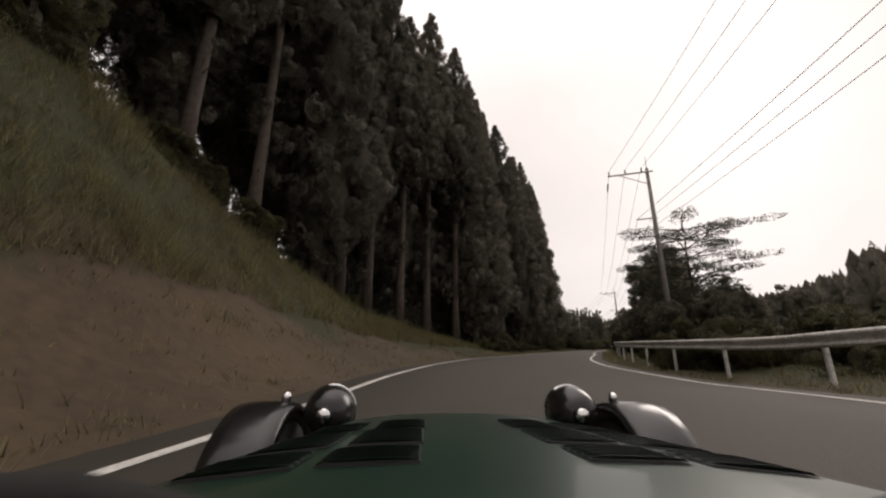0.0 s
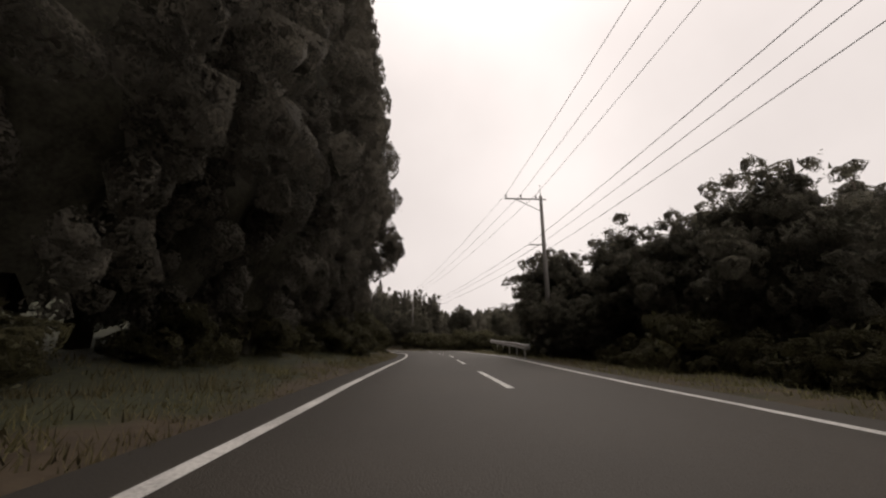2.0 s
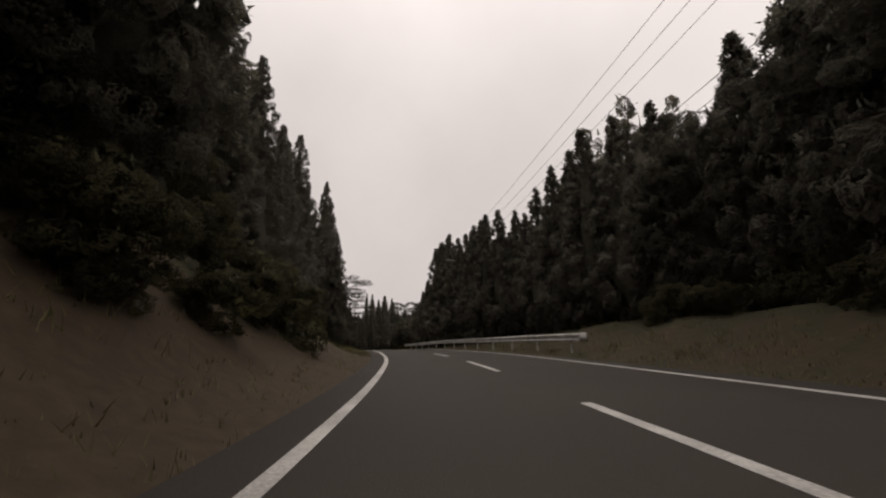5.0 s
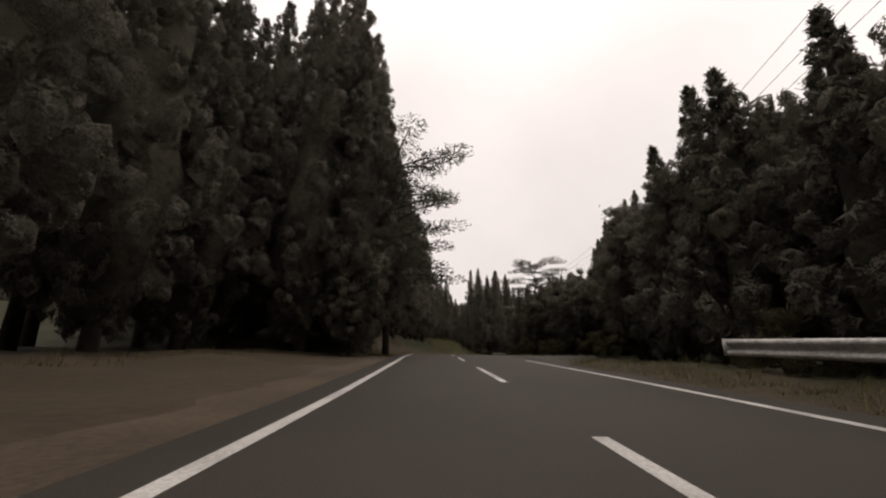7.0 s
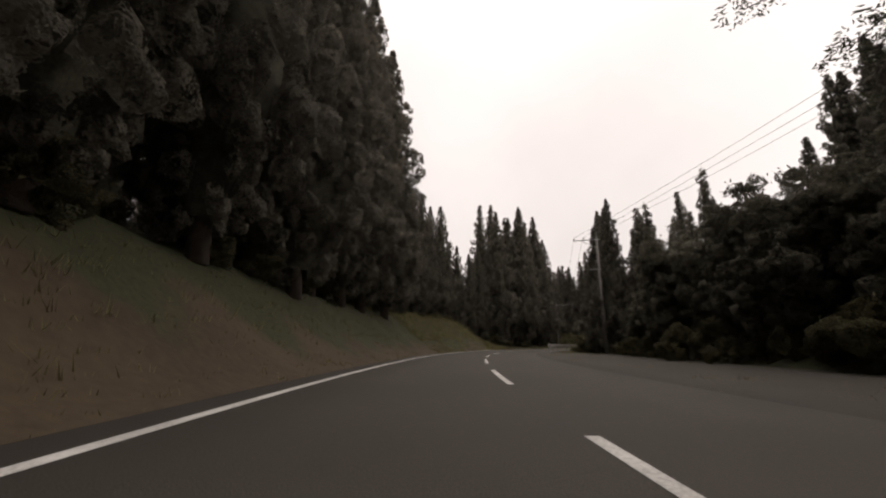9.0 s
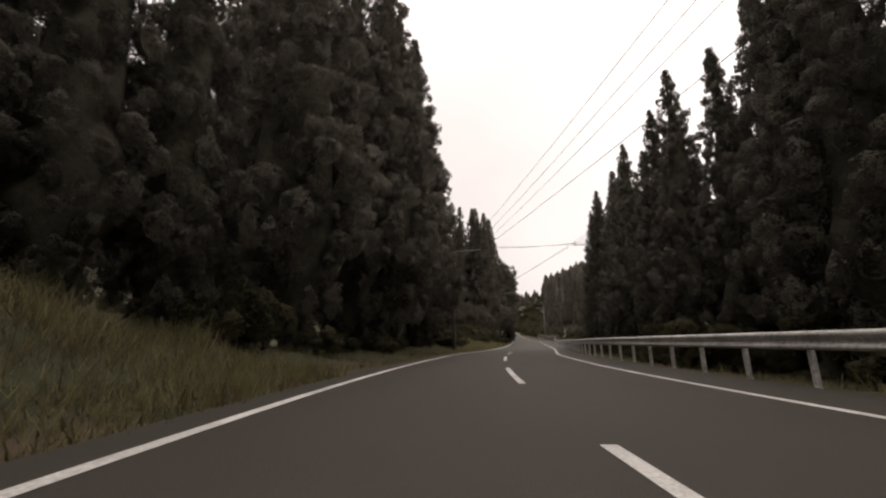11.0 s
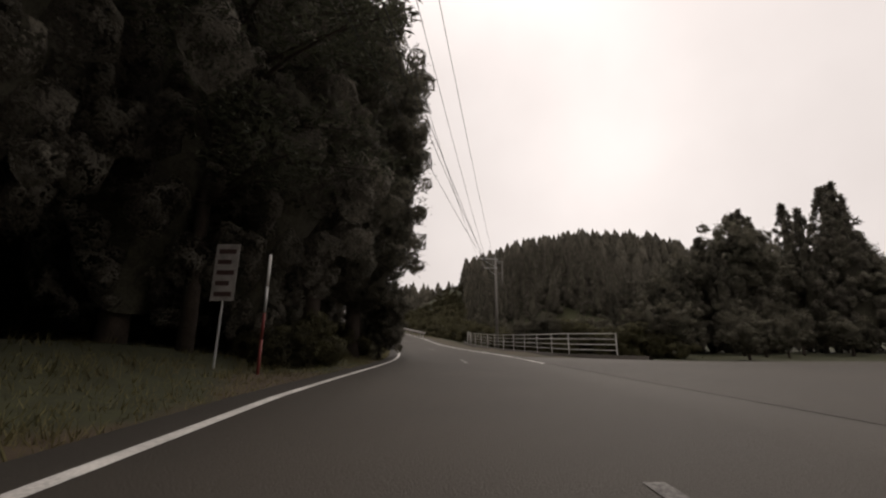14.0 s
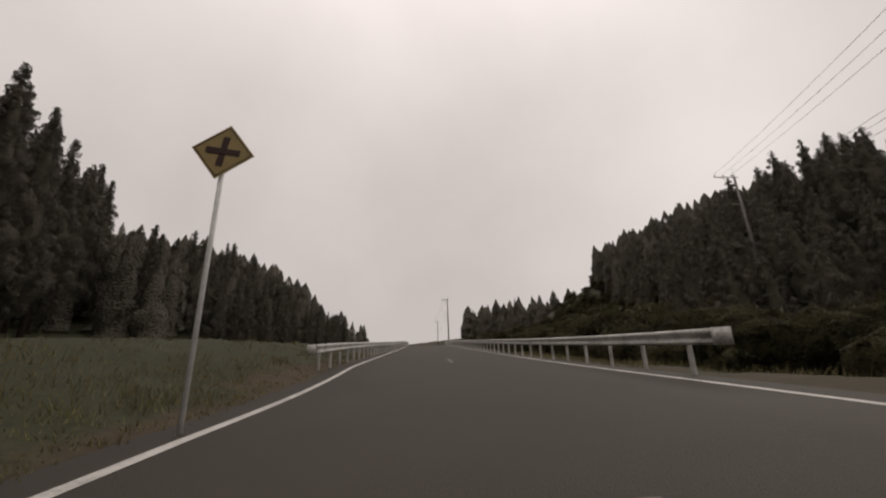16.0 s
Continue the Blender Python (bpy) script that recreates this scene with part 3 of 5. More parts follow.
def cedar(seed, h, r, bare, clumps, per, label, point=0.35, size=1.0, fine=1.0, inner=0.5):
    """A cedar: straight trunk, dead stubs below, a full crown of drooping tufts; point sharpens the top."""
    rng = np.random.default_rng(seed)
    tree = empty("cedar_tree", label, "tree", "roadside cedar wood")
    n, sides = (9, 9) if label else (4, 5)
    lean = rng.uniform(-0.012, 0.012, 2) * h
    pts = [(lean[0] * (i / n) ** 2, lean[1] * (i / n) ** 2, h * 0.96 * i / n) for i in range(n + 1)]
    rad = [0.0098 * h * (1 - i / n) ** 0.8 + 0.02 for i in range(n + 1)]
    rad[0] *= 1.3
    pieces = [tube(pts, rad, sides)]
    for _ in range(int(8 + bare * 24) if label else 0):
        z = rng.uniform(0.1, max(bare, 0.3)) * h
        a = rng.uniform(0, 6.28)
        ln = rng.uniform(0.5, 1.8)
        pieces.append(tube([(0, 0, z), (math.cos(a) * ln * 0.6, math.sin(a) * ln * 0.6, z + 0.1), (math.cos(a) * ln, math.sin(a) * ln, z - 0.15)], [0.035, 0.025, 0.012], 4, False))
    v, f = merged(pieces)
    mesh_object("trunk", v, f, M_BARK, tree, "brown fibrous bark", True)
    prof = lambda u: r * ((1 - u ** 2.0) ** 0.9 * (1 - point) + point * (1 - u) ** 0.92 + 0.012) * (0.3 + 0.7 * min(1, u / 0.16))
    z0 = bare * h
    lobes = rng.uniform(0, 6.28, 3)
    core = lumpy_core(rng, lambda u: prof(u) * inner, z0 + 0.4, h * 0.93, 12, 8, 0.15)
    us = np.clip((np.arange(clumps) + rng.uniform(0, 1, clumps)) / clumps, 0, 0.985) ** 1.08
    ang = np.arange(clumps) * 2.4 + rng.uniform(-0.6, 0.6, clumps)
    swell = 1 + 0.14 * np.sin(3 * ang + lobes[0] + us * 25) + 0.08 * np.sin(us * 55 + lobes[1])
    full = np.array([prof(u) for u in us])
    rr = full * swell * rng.uniform(0.55, 0.95, clumps)
    cen = np.column_stack([rr * np.cos(ang), rr * np.sin(ang), z0 + us * (h - z0)])
    spread = (0.28 + 0.72 * full / r) * size * rng.uniform(0.75, 1.2, clumps)
    if bare > 0.15:
        low = 9
        q = rng.uniform(0, 6.28, low)
        cen[:low] = np.column_stack([np.cos(q) * rng.uniform(0.4, 1.5, low), np.sin(q) * rng.uniform(0.4, 1.5, low), rng.uniform(0.3, 1.0, low) * z0])
        spread[:low] = rng.uniform(0.25, 0.6, low)
    cl = boughs(rng, cen, spread, 1.25, 1, 0.4)
    tops = np.array([(0, 0, h - 0.5), (0, 0, h - 1.1), (0, 0, h - 1.9)])
    tip = boughs(rng, tops, np.array([0.16, 0.3, 0.45]) * (h / 25) ** 0.5, 2.0, 1)
    cl = joined(cl, tip)
    heart = np.column_stack([cen[:, 0] * 0.55, cen[:, 1] * 0.55, cen[:, 2] - 0.5])
    lv = needled(rng, cen, heart, 0.17 * fine, per, spread * 1.22, 0.5, 0.3)
    leafy_mesh("crown", core, cl, (lv,), M_CEDAR, tree)
    return tree


def broadleaf(seed, h, r, label, clumps=70, per=26, name="broadleaf_tree", group="roadside trees", mat=None, leaf=0.34, low=0.08):
    rng = np.random.default_rng(seed)
    tree = empty(name, label, "tree", group)
    pieces = [tube([(0, 0, -0.2), (0.05, 0.03, h * 0.2), (rng.uniform(-0.3, 0.3), rng.uniform(-0.3, 0.3), h * 0.5), (rng.uniform(-0.4, 0.4), rng.uniform(-0.4, 0.4), h * 0.85)], [0.02 * h + 0.04, 0.016 * h + 0.03, 0.011 * h + 0.02, 0.02], 8)]
    cen = []
    limbs = 9 if label else 3
    for i in range(limbs):
        a = 6.28 * i / limbs + rng.uniform(-0.4, 0.4)
        z0 = h * rng.uniform(0.2, 0.55)
        tip = (math.cos(a) * r * rng.uniform(0.4, 0.65), math.sin(a) * r * rng.uniform(0.4, 0.65), h * rng.uniform(low + 0.25, 0.75))
        mid = (tip[0] * 0.5, tip[1] * 0.5, (z0 + tip[2]) / 2 + 0.2)
        pieces.append(tube([(0, 0, z0), mid, tip], [0.009 * h + 0.02, 0.006 * h + 0.01, 0.012], 5, False))
    v, f = merged(pieces)
    mesh_object("trunk", v, f, M_BARK, tree, "dark branching trunk and limbs", True)
    lobes = max(10, clumps // 8)
    hearts = []
    for i in range(lobes):
        z = -0.95 + 1.9 * (i + 0.5) / lobes
        a, q = 2.4 * i + rng.uniform(-0.4, 0.4), (1 - z * z) ** 0.5
        hearts.append((math.cos(a) * r * q * (far := rng.uniform(0.35, 0.66)), math.sin(a) * r * q * far, (low + 1) / 2 * h + z * (1 - low) / 2 * h * 0.72))
    own = []
    bulge = min(r * 0.44, (1 - low) * h * 0.26)
    for i in range(clumps):
        k = i % lobes
        d = rng.normal(size=3)
        d /= np.linalg.norm(d)
        d += 0.5 * np.array((hearts[k][0], hearts[k][1], 0)) / r
        d /= np.linalg.norm(d)
        cen.append(np.array(hearts[k]) + d * bulge * rng.uniform(0.4, 1.0))
        own.append(hearts[k])
    cen, own = np.array(cen), np.array(own)
    near = per > 30
    cl = joined(boughs(rng, np.array(hearts) * (0.82, 0.82, 0.93), bulge * rng.uniform(0.55, 0.85, lobes), 0.85, 2 if near else 1), boughs(rng, cen, bulge * rng.uniform(0.22, 0.42, clumps), 0.8, 1, 0.4))
    lv = needled(rng, cen, own, leaf, per // 3, np.full(clumps, bulge * 0.42), 0.1, 0.42)
    core = lumpy_core(rng, lambda u: r * 0.4 * (1 - (2 * u - 1) ** 2) ** 0.5 + 0.02, (low + 0.1) * h, h * 0.8, 5, 7, 0.2)
    leafy_mesh("crown", core, cl, (lv,), mat or M_LEAF, tree)
    return tree


def pine(seed, h, r, label, layers=9):
    """A pine with flat, open shelves of needles."""
    rng = np.random.default_rng(seed)
    tree = empty("pine_tree", label, "tree", "roadside trees")
    pieces = [tube([(0, 0, -0.2), (0.1, 0, h * 0.35), (-0.1, 0.15, h * 0.7), (0.05, 0.1, h * 0.98)], [0.014 * h, 0.011 * h, 0.008 * h, 0.03], 8)]
    cen, spread = [], []
    for i in range(layers):
        z = h * (0.36 + 0.62 * i / (layers - 1))
        rl = r * (0.5 + 0.5 * math.sin(math.pi * (0.1 + 0.62 * i / (layers - 1)))) * rng.uniform(0.8, 1.1)
        for k in range(5):
            a = 6.28 * k / 5 + rng.uniform(-0.5, 0.5) + i
            ln = rl * rng.uniform(0.6, 1.05)
            pieces.append(tube([(0, 0, z - 0.3), (math.cos(a) * ln * 0.55, math.sin(a) * ln * 0.55, z + 0.12), (math.cos(a) * ln, math.sin(a) * ln, z)], [0.06, 0.04, 0.015], 5, False))
            for q in (0.5, 0.7, 0.88, 1.0):
                cen.append((math.cos(a) * ln * q + rng.normal() * 0.15, math.sin(a) * ln * q + rng.normal() * 0.15, z + 0.1))
                spread.append(0.5 * r / 3)
    v, f = merged(pieces)
    mesh_object("trunk", v, f, M_BARK, tree, "reddish brown pine trunk and boughs", True)
    lv = sprays(rng, cen, np.full(len(cen), 0.17), 90, spread, 0.3, -0.1, 0.3)
    quick_mesh("crown", *lv, M_PINE, tree)
    return tree


def shrub(seed, r, h, label, per=42, leaf=0.115):
    rng = np.random.default_rng(seed)
    cen = []
    for i in range(16):
        a, q = rng.uniform(0, 6.28), rng.uniform(0, 1) ** 0.5
        cen.append((math.cos(a) * r * q, math.sin(a) * r * q, h * (0.25 + 0.65 * (1 - q * q) * rng.uniform(0.6, 1.1))))
    for i in range(6):
        a = 6.28 * i / 6 + rng.uniform(-0.4, 0.4)
        cen.append((math.cos(a) * r * 0.55, math.sin(a) * r * 0.55, h * rng.uniform(-0.35, 0.1)))
    ob = empty("shrub", label, "shrub", "verge shrubs")
    core = lumpy_core(rng, lambda u: r * 0.22 * (1 - u) ** 0.7 + 0.03, -0.2, h * 0.5, 4, 7, 0.2)
    cl = boughs(rng, cen, r * rng.uniform(0.26, 0.48, 22), 0.8, 1)
    lv = needled(rng, cen, np.array(cen) * (0.5, 0.5, 0.3), leaf, per // 2, np.full(22, r * 0.46), -0.1, 0.42)
    leafy_mesh("leaves", core, cl, (lv,), M_SHRUB, ob)
    v, f = merged([tube([(0, 0, -0.2), (rng.uniform(-0.2, 0.2), rng.uniform(-0.2, 0.2), h * 0.5)], [0.04, 0.015], 5, False) for _ in range(3)])
    mesh_object("stems", v, f, M_BARK, ob)
    return ob


CEDAR_FULL = [cedar(11 + i, 30, 4.1 + 0.3 * i, 0.03, 400, 6, "tall dark cedar, leafy almost to the ground", 0.25, 0.68) for i in range(3)]
CEDAR_BARE = [cedar(31 + i, 32, 3.2 + 0.3 * i, (0.12, 0.26, 0.38)[i], 320, 6, "tall cedar with a bare straight trunk and high crown", 0.3, 0.68) for i in range(3)]
CEDAR_POINT = [cedar(51 + i, 20, 3.4, 0.02, 320, 5, "pointed cedar on the slope", 0.85, 0.58) for i in range(2)]
BACK_CEDAR = [cedar(41 + i, 31, 3.7, 0.1, 90, 5, "", 0.3, 1.15, 1.4, 0.6) for i in range(2)]
BACK_BARE = [cedar(44 + i, 32, 3.5, 0.15, 90, 5, "", 0.3, 1.15, 1.4, 0.55) for i in range(2)]
BACK_POINT = [cedar(47 + i, 20, 3.4, 0.02, 60, 8, "", 0.95, 1.2, 1.4, 0.6) for i in range(2)]
BACK_FEATHER = [cedar(61 + i, 12, 2.6, 0.02, 64, 16, "", 0.95, 0.6, 1.6) for i in range(2)]
BROAD = [broadleaf(71 + i, 9, 3.6, "dense broadleaf tree with dark green foliage", 170, 52, leaf=0.19) for i in range(3)]
ROUND = [broadleaf(78 + i, 24, 5.2, "tall evergreen tree with rounded overhanging lobes", 340, 90, "evergreen_tree", "roadside trees", None, 0.2, 0.05) for i in range(2)]
FEATHER = [cedar(81 + i, 12, 2.9, 0.03, 120, 30, "slender feathery tree in a roadside thicket", 0.95, 0.5, 1.7, 0.35) for i in range(3)]
BACK_BROAD = [broadleaf(76 + i, 10, 3.6, "", 60, 16, leaf=0.34) for i in range(2)]
HILL_TREES = [cedar(121 + i, 10, 2.3, 0.02, 36, 6, "", (0.3, 0.5, 0.7)[i], 0.75, 1.3, 0.6) for i in range(3)]
PINES = [pine(91 + i, 11, 4.6, "spreading pine with flat open boughs") for i in range(2)]
BACK_SHRUBS = [shrub(111 + i, 1.4, 1.5, "", 18, 0.155) for i in range(3)]
SHRUBS = [shrub(101 + i, 1.3, 1.5, "leafy green shrub on the road bank") for i in range(4)]
for src in FEATHER:
    src.name = "thicket_tree"
CEDAR_MIX = [CEDAR_BARE[0], CEDAR_BARE[1], CEDAR_FULL[0], CEDAR_BARE[2]]
MIXED = [FEATHER[0], BROAD[0], BROAD[1]]
BEHIND = {id(CEDAR_MIX): BACK_BARE, id(MIXED): BACK_BROAD, id(CEDAR_FULL): BACK_CEDAR, id(CEDAR_BARE): BACK_BARE, id(CEDAR_POINT): BACK_POINT, id(BROAD): BACK_BROAD, id(FEATHER): BACK_FEATHER}
rng_p = random.Random(5)
MASS = {"forest": [], "undergrowth": []}


def stand(x, y, scale, tall, sink):
    return Matrix.Translation((x, y, land_at(x, y) - sink)) @ Matrix.Rotation(rng_p.uniform(0, 6.28), 4, "Z") @ Matrix.Diagonal((scale, scale, scale * tall, 1))


def plant(kinds, s, lat, scale=1.0, tall=1.0, sink=0.15, mass=""):
    """Puts one tree of the kinds on the ground beside the road, or adds it to the mass of a wood."""
    p = at(s, lat)
    src = rng_p.choice(kinds)
    m = stand(p.x, p.y, scale, tall, sink)
    if mass:
        MASS[mass].append((src, m))
        return
    copy_thing(src, m)


def row(kinds, s0, s1, lat0, lat1, step, scale=(0.85, 1.1), rows=1, gap=4.0, jitter=0.8):
    """A belt of trees along the road; lat runs from lat0 to lat1, further rows stand behind."""
    for k in range(rows):
        s = s0 + (0.5 * step if k % 2 else 0)
        while s <= s1:
            u = (s - s0) / max(1e-6, s1 - s0)
            lat = lat0 + (lat1 - lat0) * u
            lat += math.copysign(gap * k, lat) + rng_p.uniform(-jitter, jitter)
            plant(kinds if k == 0 else BEHIND[id(kinds)], s + rng_p.uniform(-0.3, 0.3) * step, lat, rng_p.uniform(*scale), rng_p.uniform(0.92, 1.08), 0.15, "forest" if k else "")
            s += step * (1 + 0.25 * k)


# left of the road, from the start on
row(CEDAR_MIX, -8, 20, -16.5, -13.5, 4.6, (0.95, 1.15), 3, 4.6)
row(CEDAR_MIX, 23, 44, -13, -11.4, 4.2, (1.15, 1.35), 3, 4.6)
for s in np.arange(-16, 46, 3.6):
    plant(BACK_CEDAR, s, -34 + rng_p.uniform(-1.5, 1.5), rng_p.uniform(0.4, 0.5), 1.0, 0.5, "forest")
for s, lat in ((52, -14.5), (57, -15.5), (61, -14), (65.5, -15), (70, -16)):
    plant(CEDAR_FULL, s, lat, 0.8)
row(CEDAR_MIX, 46, 66, -9.8, -9.2, 4.2, (1.2, 1.36), 2, 5)
row(CEDAR_FULL, 69, 99, -8.4, -8.2, 4.2, (1.15, 1.32), 2, 5)
row(CEDAR_BARE, 102, 139, -8.6, -8.6, 4.2, (0.85, 1.0), 2, 5)
plant(CEDAR_BARE[2:], 149.3, -8.9, 0.88, 1.0)
row(BROAD, 143, 172, -9.4, -8.5, 4.2, (0.7, 0.95), 2, 5)
plant(BROAD, 158, -5.8, 0.8, 1.1)
row(CEDAR_FULL, 174, 196, -12.5, -12.5, 4.6, (0.68, 0.78), 3, 5)
row(CEDAR_FULL, 199, 224, -12.5, -12.5, 4.4, (0.85, 1.0), 3, 5)
row(CEDAR_FULL, 229, 242, -13.5, -12.5, 4.2, (0.85, 0.95), 3, 5)
plant(CEDAR_FULL, 247.5, -8.7, 1.3)
plant(CEDAR_FULL, 249.5, -13.5, 1.2)
plant(PINES, 241.5, -3.5, 1.6, 0.86)
plant(CEDAR_FULL, 237.8, -5.5, 0.8)
for s, lat in ((237.0, -8.0), (240.6, -7.6), (244.2, -8.2)):
    plant(CEDAR_FULL, s, lat, 0.92)
plant(PINES, 438.5, -7.6, 1.7, 0.78)
row(CEDAR_FULL, 252, 286, -7.4, -8.4, 4.2, (1.0, 1.15), 2, 5)
row(CEDAR_FULL, 290, 312, -8.6, -8.6, 3.8, (0.95, 1.1), 2, 5)
row(CEDAR_FULL, 314, 337, -12, -10.5, 3.3, (0.6, 0.7), 3, 5)
row(CEDAR_FULL, 340, 349, -11.2, -9.8, 3.2, (0.55, 0.64), 2, 5)
row(CEDAR_FULL, 352, 371, -7.7, -6.6, 4.0, (0.95, 1.05), 2, 5)
plant(CEDAR_FULL, 373, -8.2, 0.98)
plant(CEDAR_FULL, 376.6, -7.7, 0.9)
for k in range(5):
    for i in range(9):
        lat = -8.2 - 4.0 * i - rng_p.uniform(0, 1.2)
        s = 427 + (lat + 8) * 0.35 + 4.6 * k + rng_p.uniform(-0.6, 0.6)
        if k and lat > -17:
            continue
        plant(CEDAR_POINT if k == 0 else BACK_POINT, s, lat, rng_p.uniform(1.28, 1.42), 1.0, 0.15, "forest" if k else "")
plant(CEDAR_FULL, 426, -7.0, 1.0)
for s, lat, k in ((408, -10.5, 0.5), (412.5, -9.0, 0.62), (416, -8.2, 0.7), (419.5, -7.8, 0.75), (422.5, -7.4, 0.7), (415, -12, 0.8), (420, -12, 0.8)):
    plant(BROAD, s, lat, k)
row(CEDAR_FULL, 429.5, 438, -10.2, -10.2, 4.0, (1.0, 1.1), 2, 5)
plant(CEDAR_FULL, 441.3, -7.2, 1.12)
plant(CEDAR_FULL, 444.0, -8.6, 1.05)
plant(ROUND, 446, -6.2, 1.05)
plant(ROUND, 451.6, -5.0, 1.05)
plant(BROAD, 453.4, -3.4, 0.66)
row(CEDAR_FULL, 447, 456, -12, -12, 4.6, (0.95, 1.05), 2, 5)
row(CEDAR_FULL, 458, 475, -9.1, -11.4, 4.4, (0.85, 1.0), 3, 5)
row(CEDAR_FULL, 478, 490, -18.9, -20.4, 4.6, (0.72, 0.8), 2, 5)
for k in range(2):
    for i in range(18):
        u = i / 17
        x, y = 1 - 36 * u - 4.5 * k, 474 + 60 * u + 2 * k
        MASS["forest"].append((rng_p.choice(BACK_CEDAR), stand(x + rng_p.uniform(-1, 1), y + rng_p.uniform(-1, 1), rng_p.uniform(0.7, 0.82), 1.0, 0.2)))
for i in range(34):
    lat = rng_p.uniform(-48, -17)
    plant(BACK_POINT, rng_p.uniform(545, 585), lat, (6.0 + 0.42 * (-lat - 17)) / 20, 1.0, 0.2, "forest")
for s0, s1, lat in ((40, 70, -31), (246, 314, -25), (440, 480, -24)):
    for s in np.arange(s0, s1, 4.2):
        plant(BACK_CEDAR, s, lat + rng_p.uniform(-1.5, 1.5), rng_p.uniform(0.6, 0.75), 1.0, 1.5, "forest")
for i in range(15):
    x, y = 33 + 1.5 * i, 207 + rng_p.uniform(0, 10)
    MASS["forest"].append((rng_p.choice(BACK_CEDAR), stand(x, y, (0.4 + 0.03 * i) * rng_p.uniform(0.9, 1.15), 1.0, 0.3)))
for i in range(6):
    plant(BROAD, 459 + 2.3 * i + rng_p.uniform(-0.6, 0.6), 11.6 - 0.1 * i + rng_p.uniform(-0.5, 1.0), rng_p.uniform(0.32, 0.42), 1.1)
# right of the road
plant(PINES, 31.5, 12.2, 1.02, 0.82)
plant(BROAD, 50, 12.6, 1.28, 1.0)
plant(BROAD, 56, 13.6, 1.0, 1.5)
plant(BROAD, 53.6, 10.2, 0.7)
plant(BROAD, 45.5, 12.5, 0.6)
for s, lat, k in ((24.5, 11.5, 0.42), (27, 9.6, 0.4), (31, 9.2, 0.42), (34, 10.5, 0.55), (33, 14.5, 0.6), (37.5, 13.5, 0.55)):
    plant(BROAD, s, lat, k)
row(BROAD, 89.5, 95.5, 10.2, 11, 3.0, (0.88, 0.98), 1)
plant(BROAD, 85.6, 7.3, 0.45)
plant(BROAD, 84.2, 7.8, 0.36)
plant(BROAD, 83.6, 9.6, 0.5)
plant(BROAD, 147.6, 11.6, 0.4)
row(BROAD, 36, 50, 14, 12.5, 4.0, (0.42, 0.55), 2, 5)
row(BROAD, 54, 84, 12.5, 11.5, 5.0, (0.72, 0.92), 2, 5)
plant(BROAD, 61, 12.5, 0.95, 1.0)
row(BROAD, 88, 97, 13.5, 14.5, 4.0, (0.75, 0.9), 2, 5)
plant(PINES, 144.8, 34.6, 0.9)
plant(BROAD, 98.2, 13.2, 0.85, 1.3)
plant(BROAD, 118, 30, 1.0)
plant(BROAD, 128, 44, 0.9)
row(MIXED, 152.5, 160, 13.2, 12.5, 2.4, (0.75, 0.95), 2, 4)
for s, lat, k in ((147.0, 9.9, 0.42), (148.0, 10.0, 0.6), (150.8, 9.6, 0.78), (153.0, 9.8, 0.88), (156.5, 10.0, 1.0)):
    plant(BROAD, s, lat, k)
row(FEATHER, 156, 200, 12.2, 11.5, 3.0, (0.95, 1.12), 2, 4)
row(FEATHER, 203, 235, 12.6, 13, 3.4, (0.85, 1.05), 2, 4)
for i in range(19):
    plant(BROAD, 160 + 4.0 * i, 13 + rng_p.uniform(-0.8, 0.8), rng_p.uniform(0.8, 1.0), rng_p.uniform(1.15, 1.45))
row(CEDAR_POINT, 168, 196, 19, 26, 4.0, (0.6, 0.75), 3, 5)
for i in range(30):
    x, y = 46.5 + 0.75 * i, 172 + rng_p.uniform(0, 16)
    tall = rng_p.uniform(24, 29) - land_at(x, y)
    MASS["forest"].append((rng_p.choice(BACK_BROAD), stand(x, y, 1.1, tall / 11, 0.2)) if i % 3 else (rng_p.choice(BACK_FEATHER), stand(x, y, tall / 12.5, 1.0, 0.2)))
plant(BROAD, 238, 13.8, 1.2)
plant(PINES, 282, 16.5, 1.35, 1.02)
row(BROAD, 240, 318, 15.6, 16.2, 3.4, (0.78, 1.0), 3, 5)
row(CEDAR_POINT, 226, 318, 44, 33, 3.8, (1.05, 1.2), 3, 5)
row(CEDAR_POINT, 322, 378, 13.4, 12.7, 3.1, (0.8, 0.97), 3, 5)
row(CEDAR_FULL, 379, 392.5, 12.8, 12.6, 2.7, (0.6, 0.7), 2, 5)
plant(CEDAR_FULL, 394.5, 13.0, 0.68)
plant(FEATHER, 396.5, 13.4, 1.2)
plant(CEDAR_POINT, 342, 13, 1.12)
for i in range(14):
    x, y = 38.5 + 0.8 * i + rng_p.uniform(-0.8, 0.8), 439.5 - 0.25 * i + rng_p.uniform(-2.5, 2.5)
    copy_thing(rng_p.choice(FEATHER if i % 2 == 0 else BROAD), stand(x, y, (0.54 + 0.045 * i) * rng_p.uniform(0.85, 1.15), 1.0 if i % 2 == 0 else 1.3, 0.2))
for i in range(12):
    x, y = 49.5 + 1.5 * i + rng_p.uniform(-0.8, 0.8), 440.5 - 0.5 * i + rng_p.uniform(-3, 3)
    copy_thing(rng_p.choice(FEATHER if i % 3 else BROAD), stand(x, y, (1.05 + 0.04 * i) * rng_p.uniform(0.9, 1.12), 1.0, 0.2))
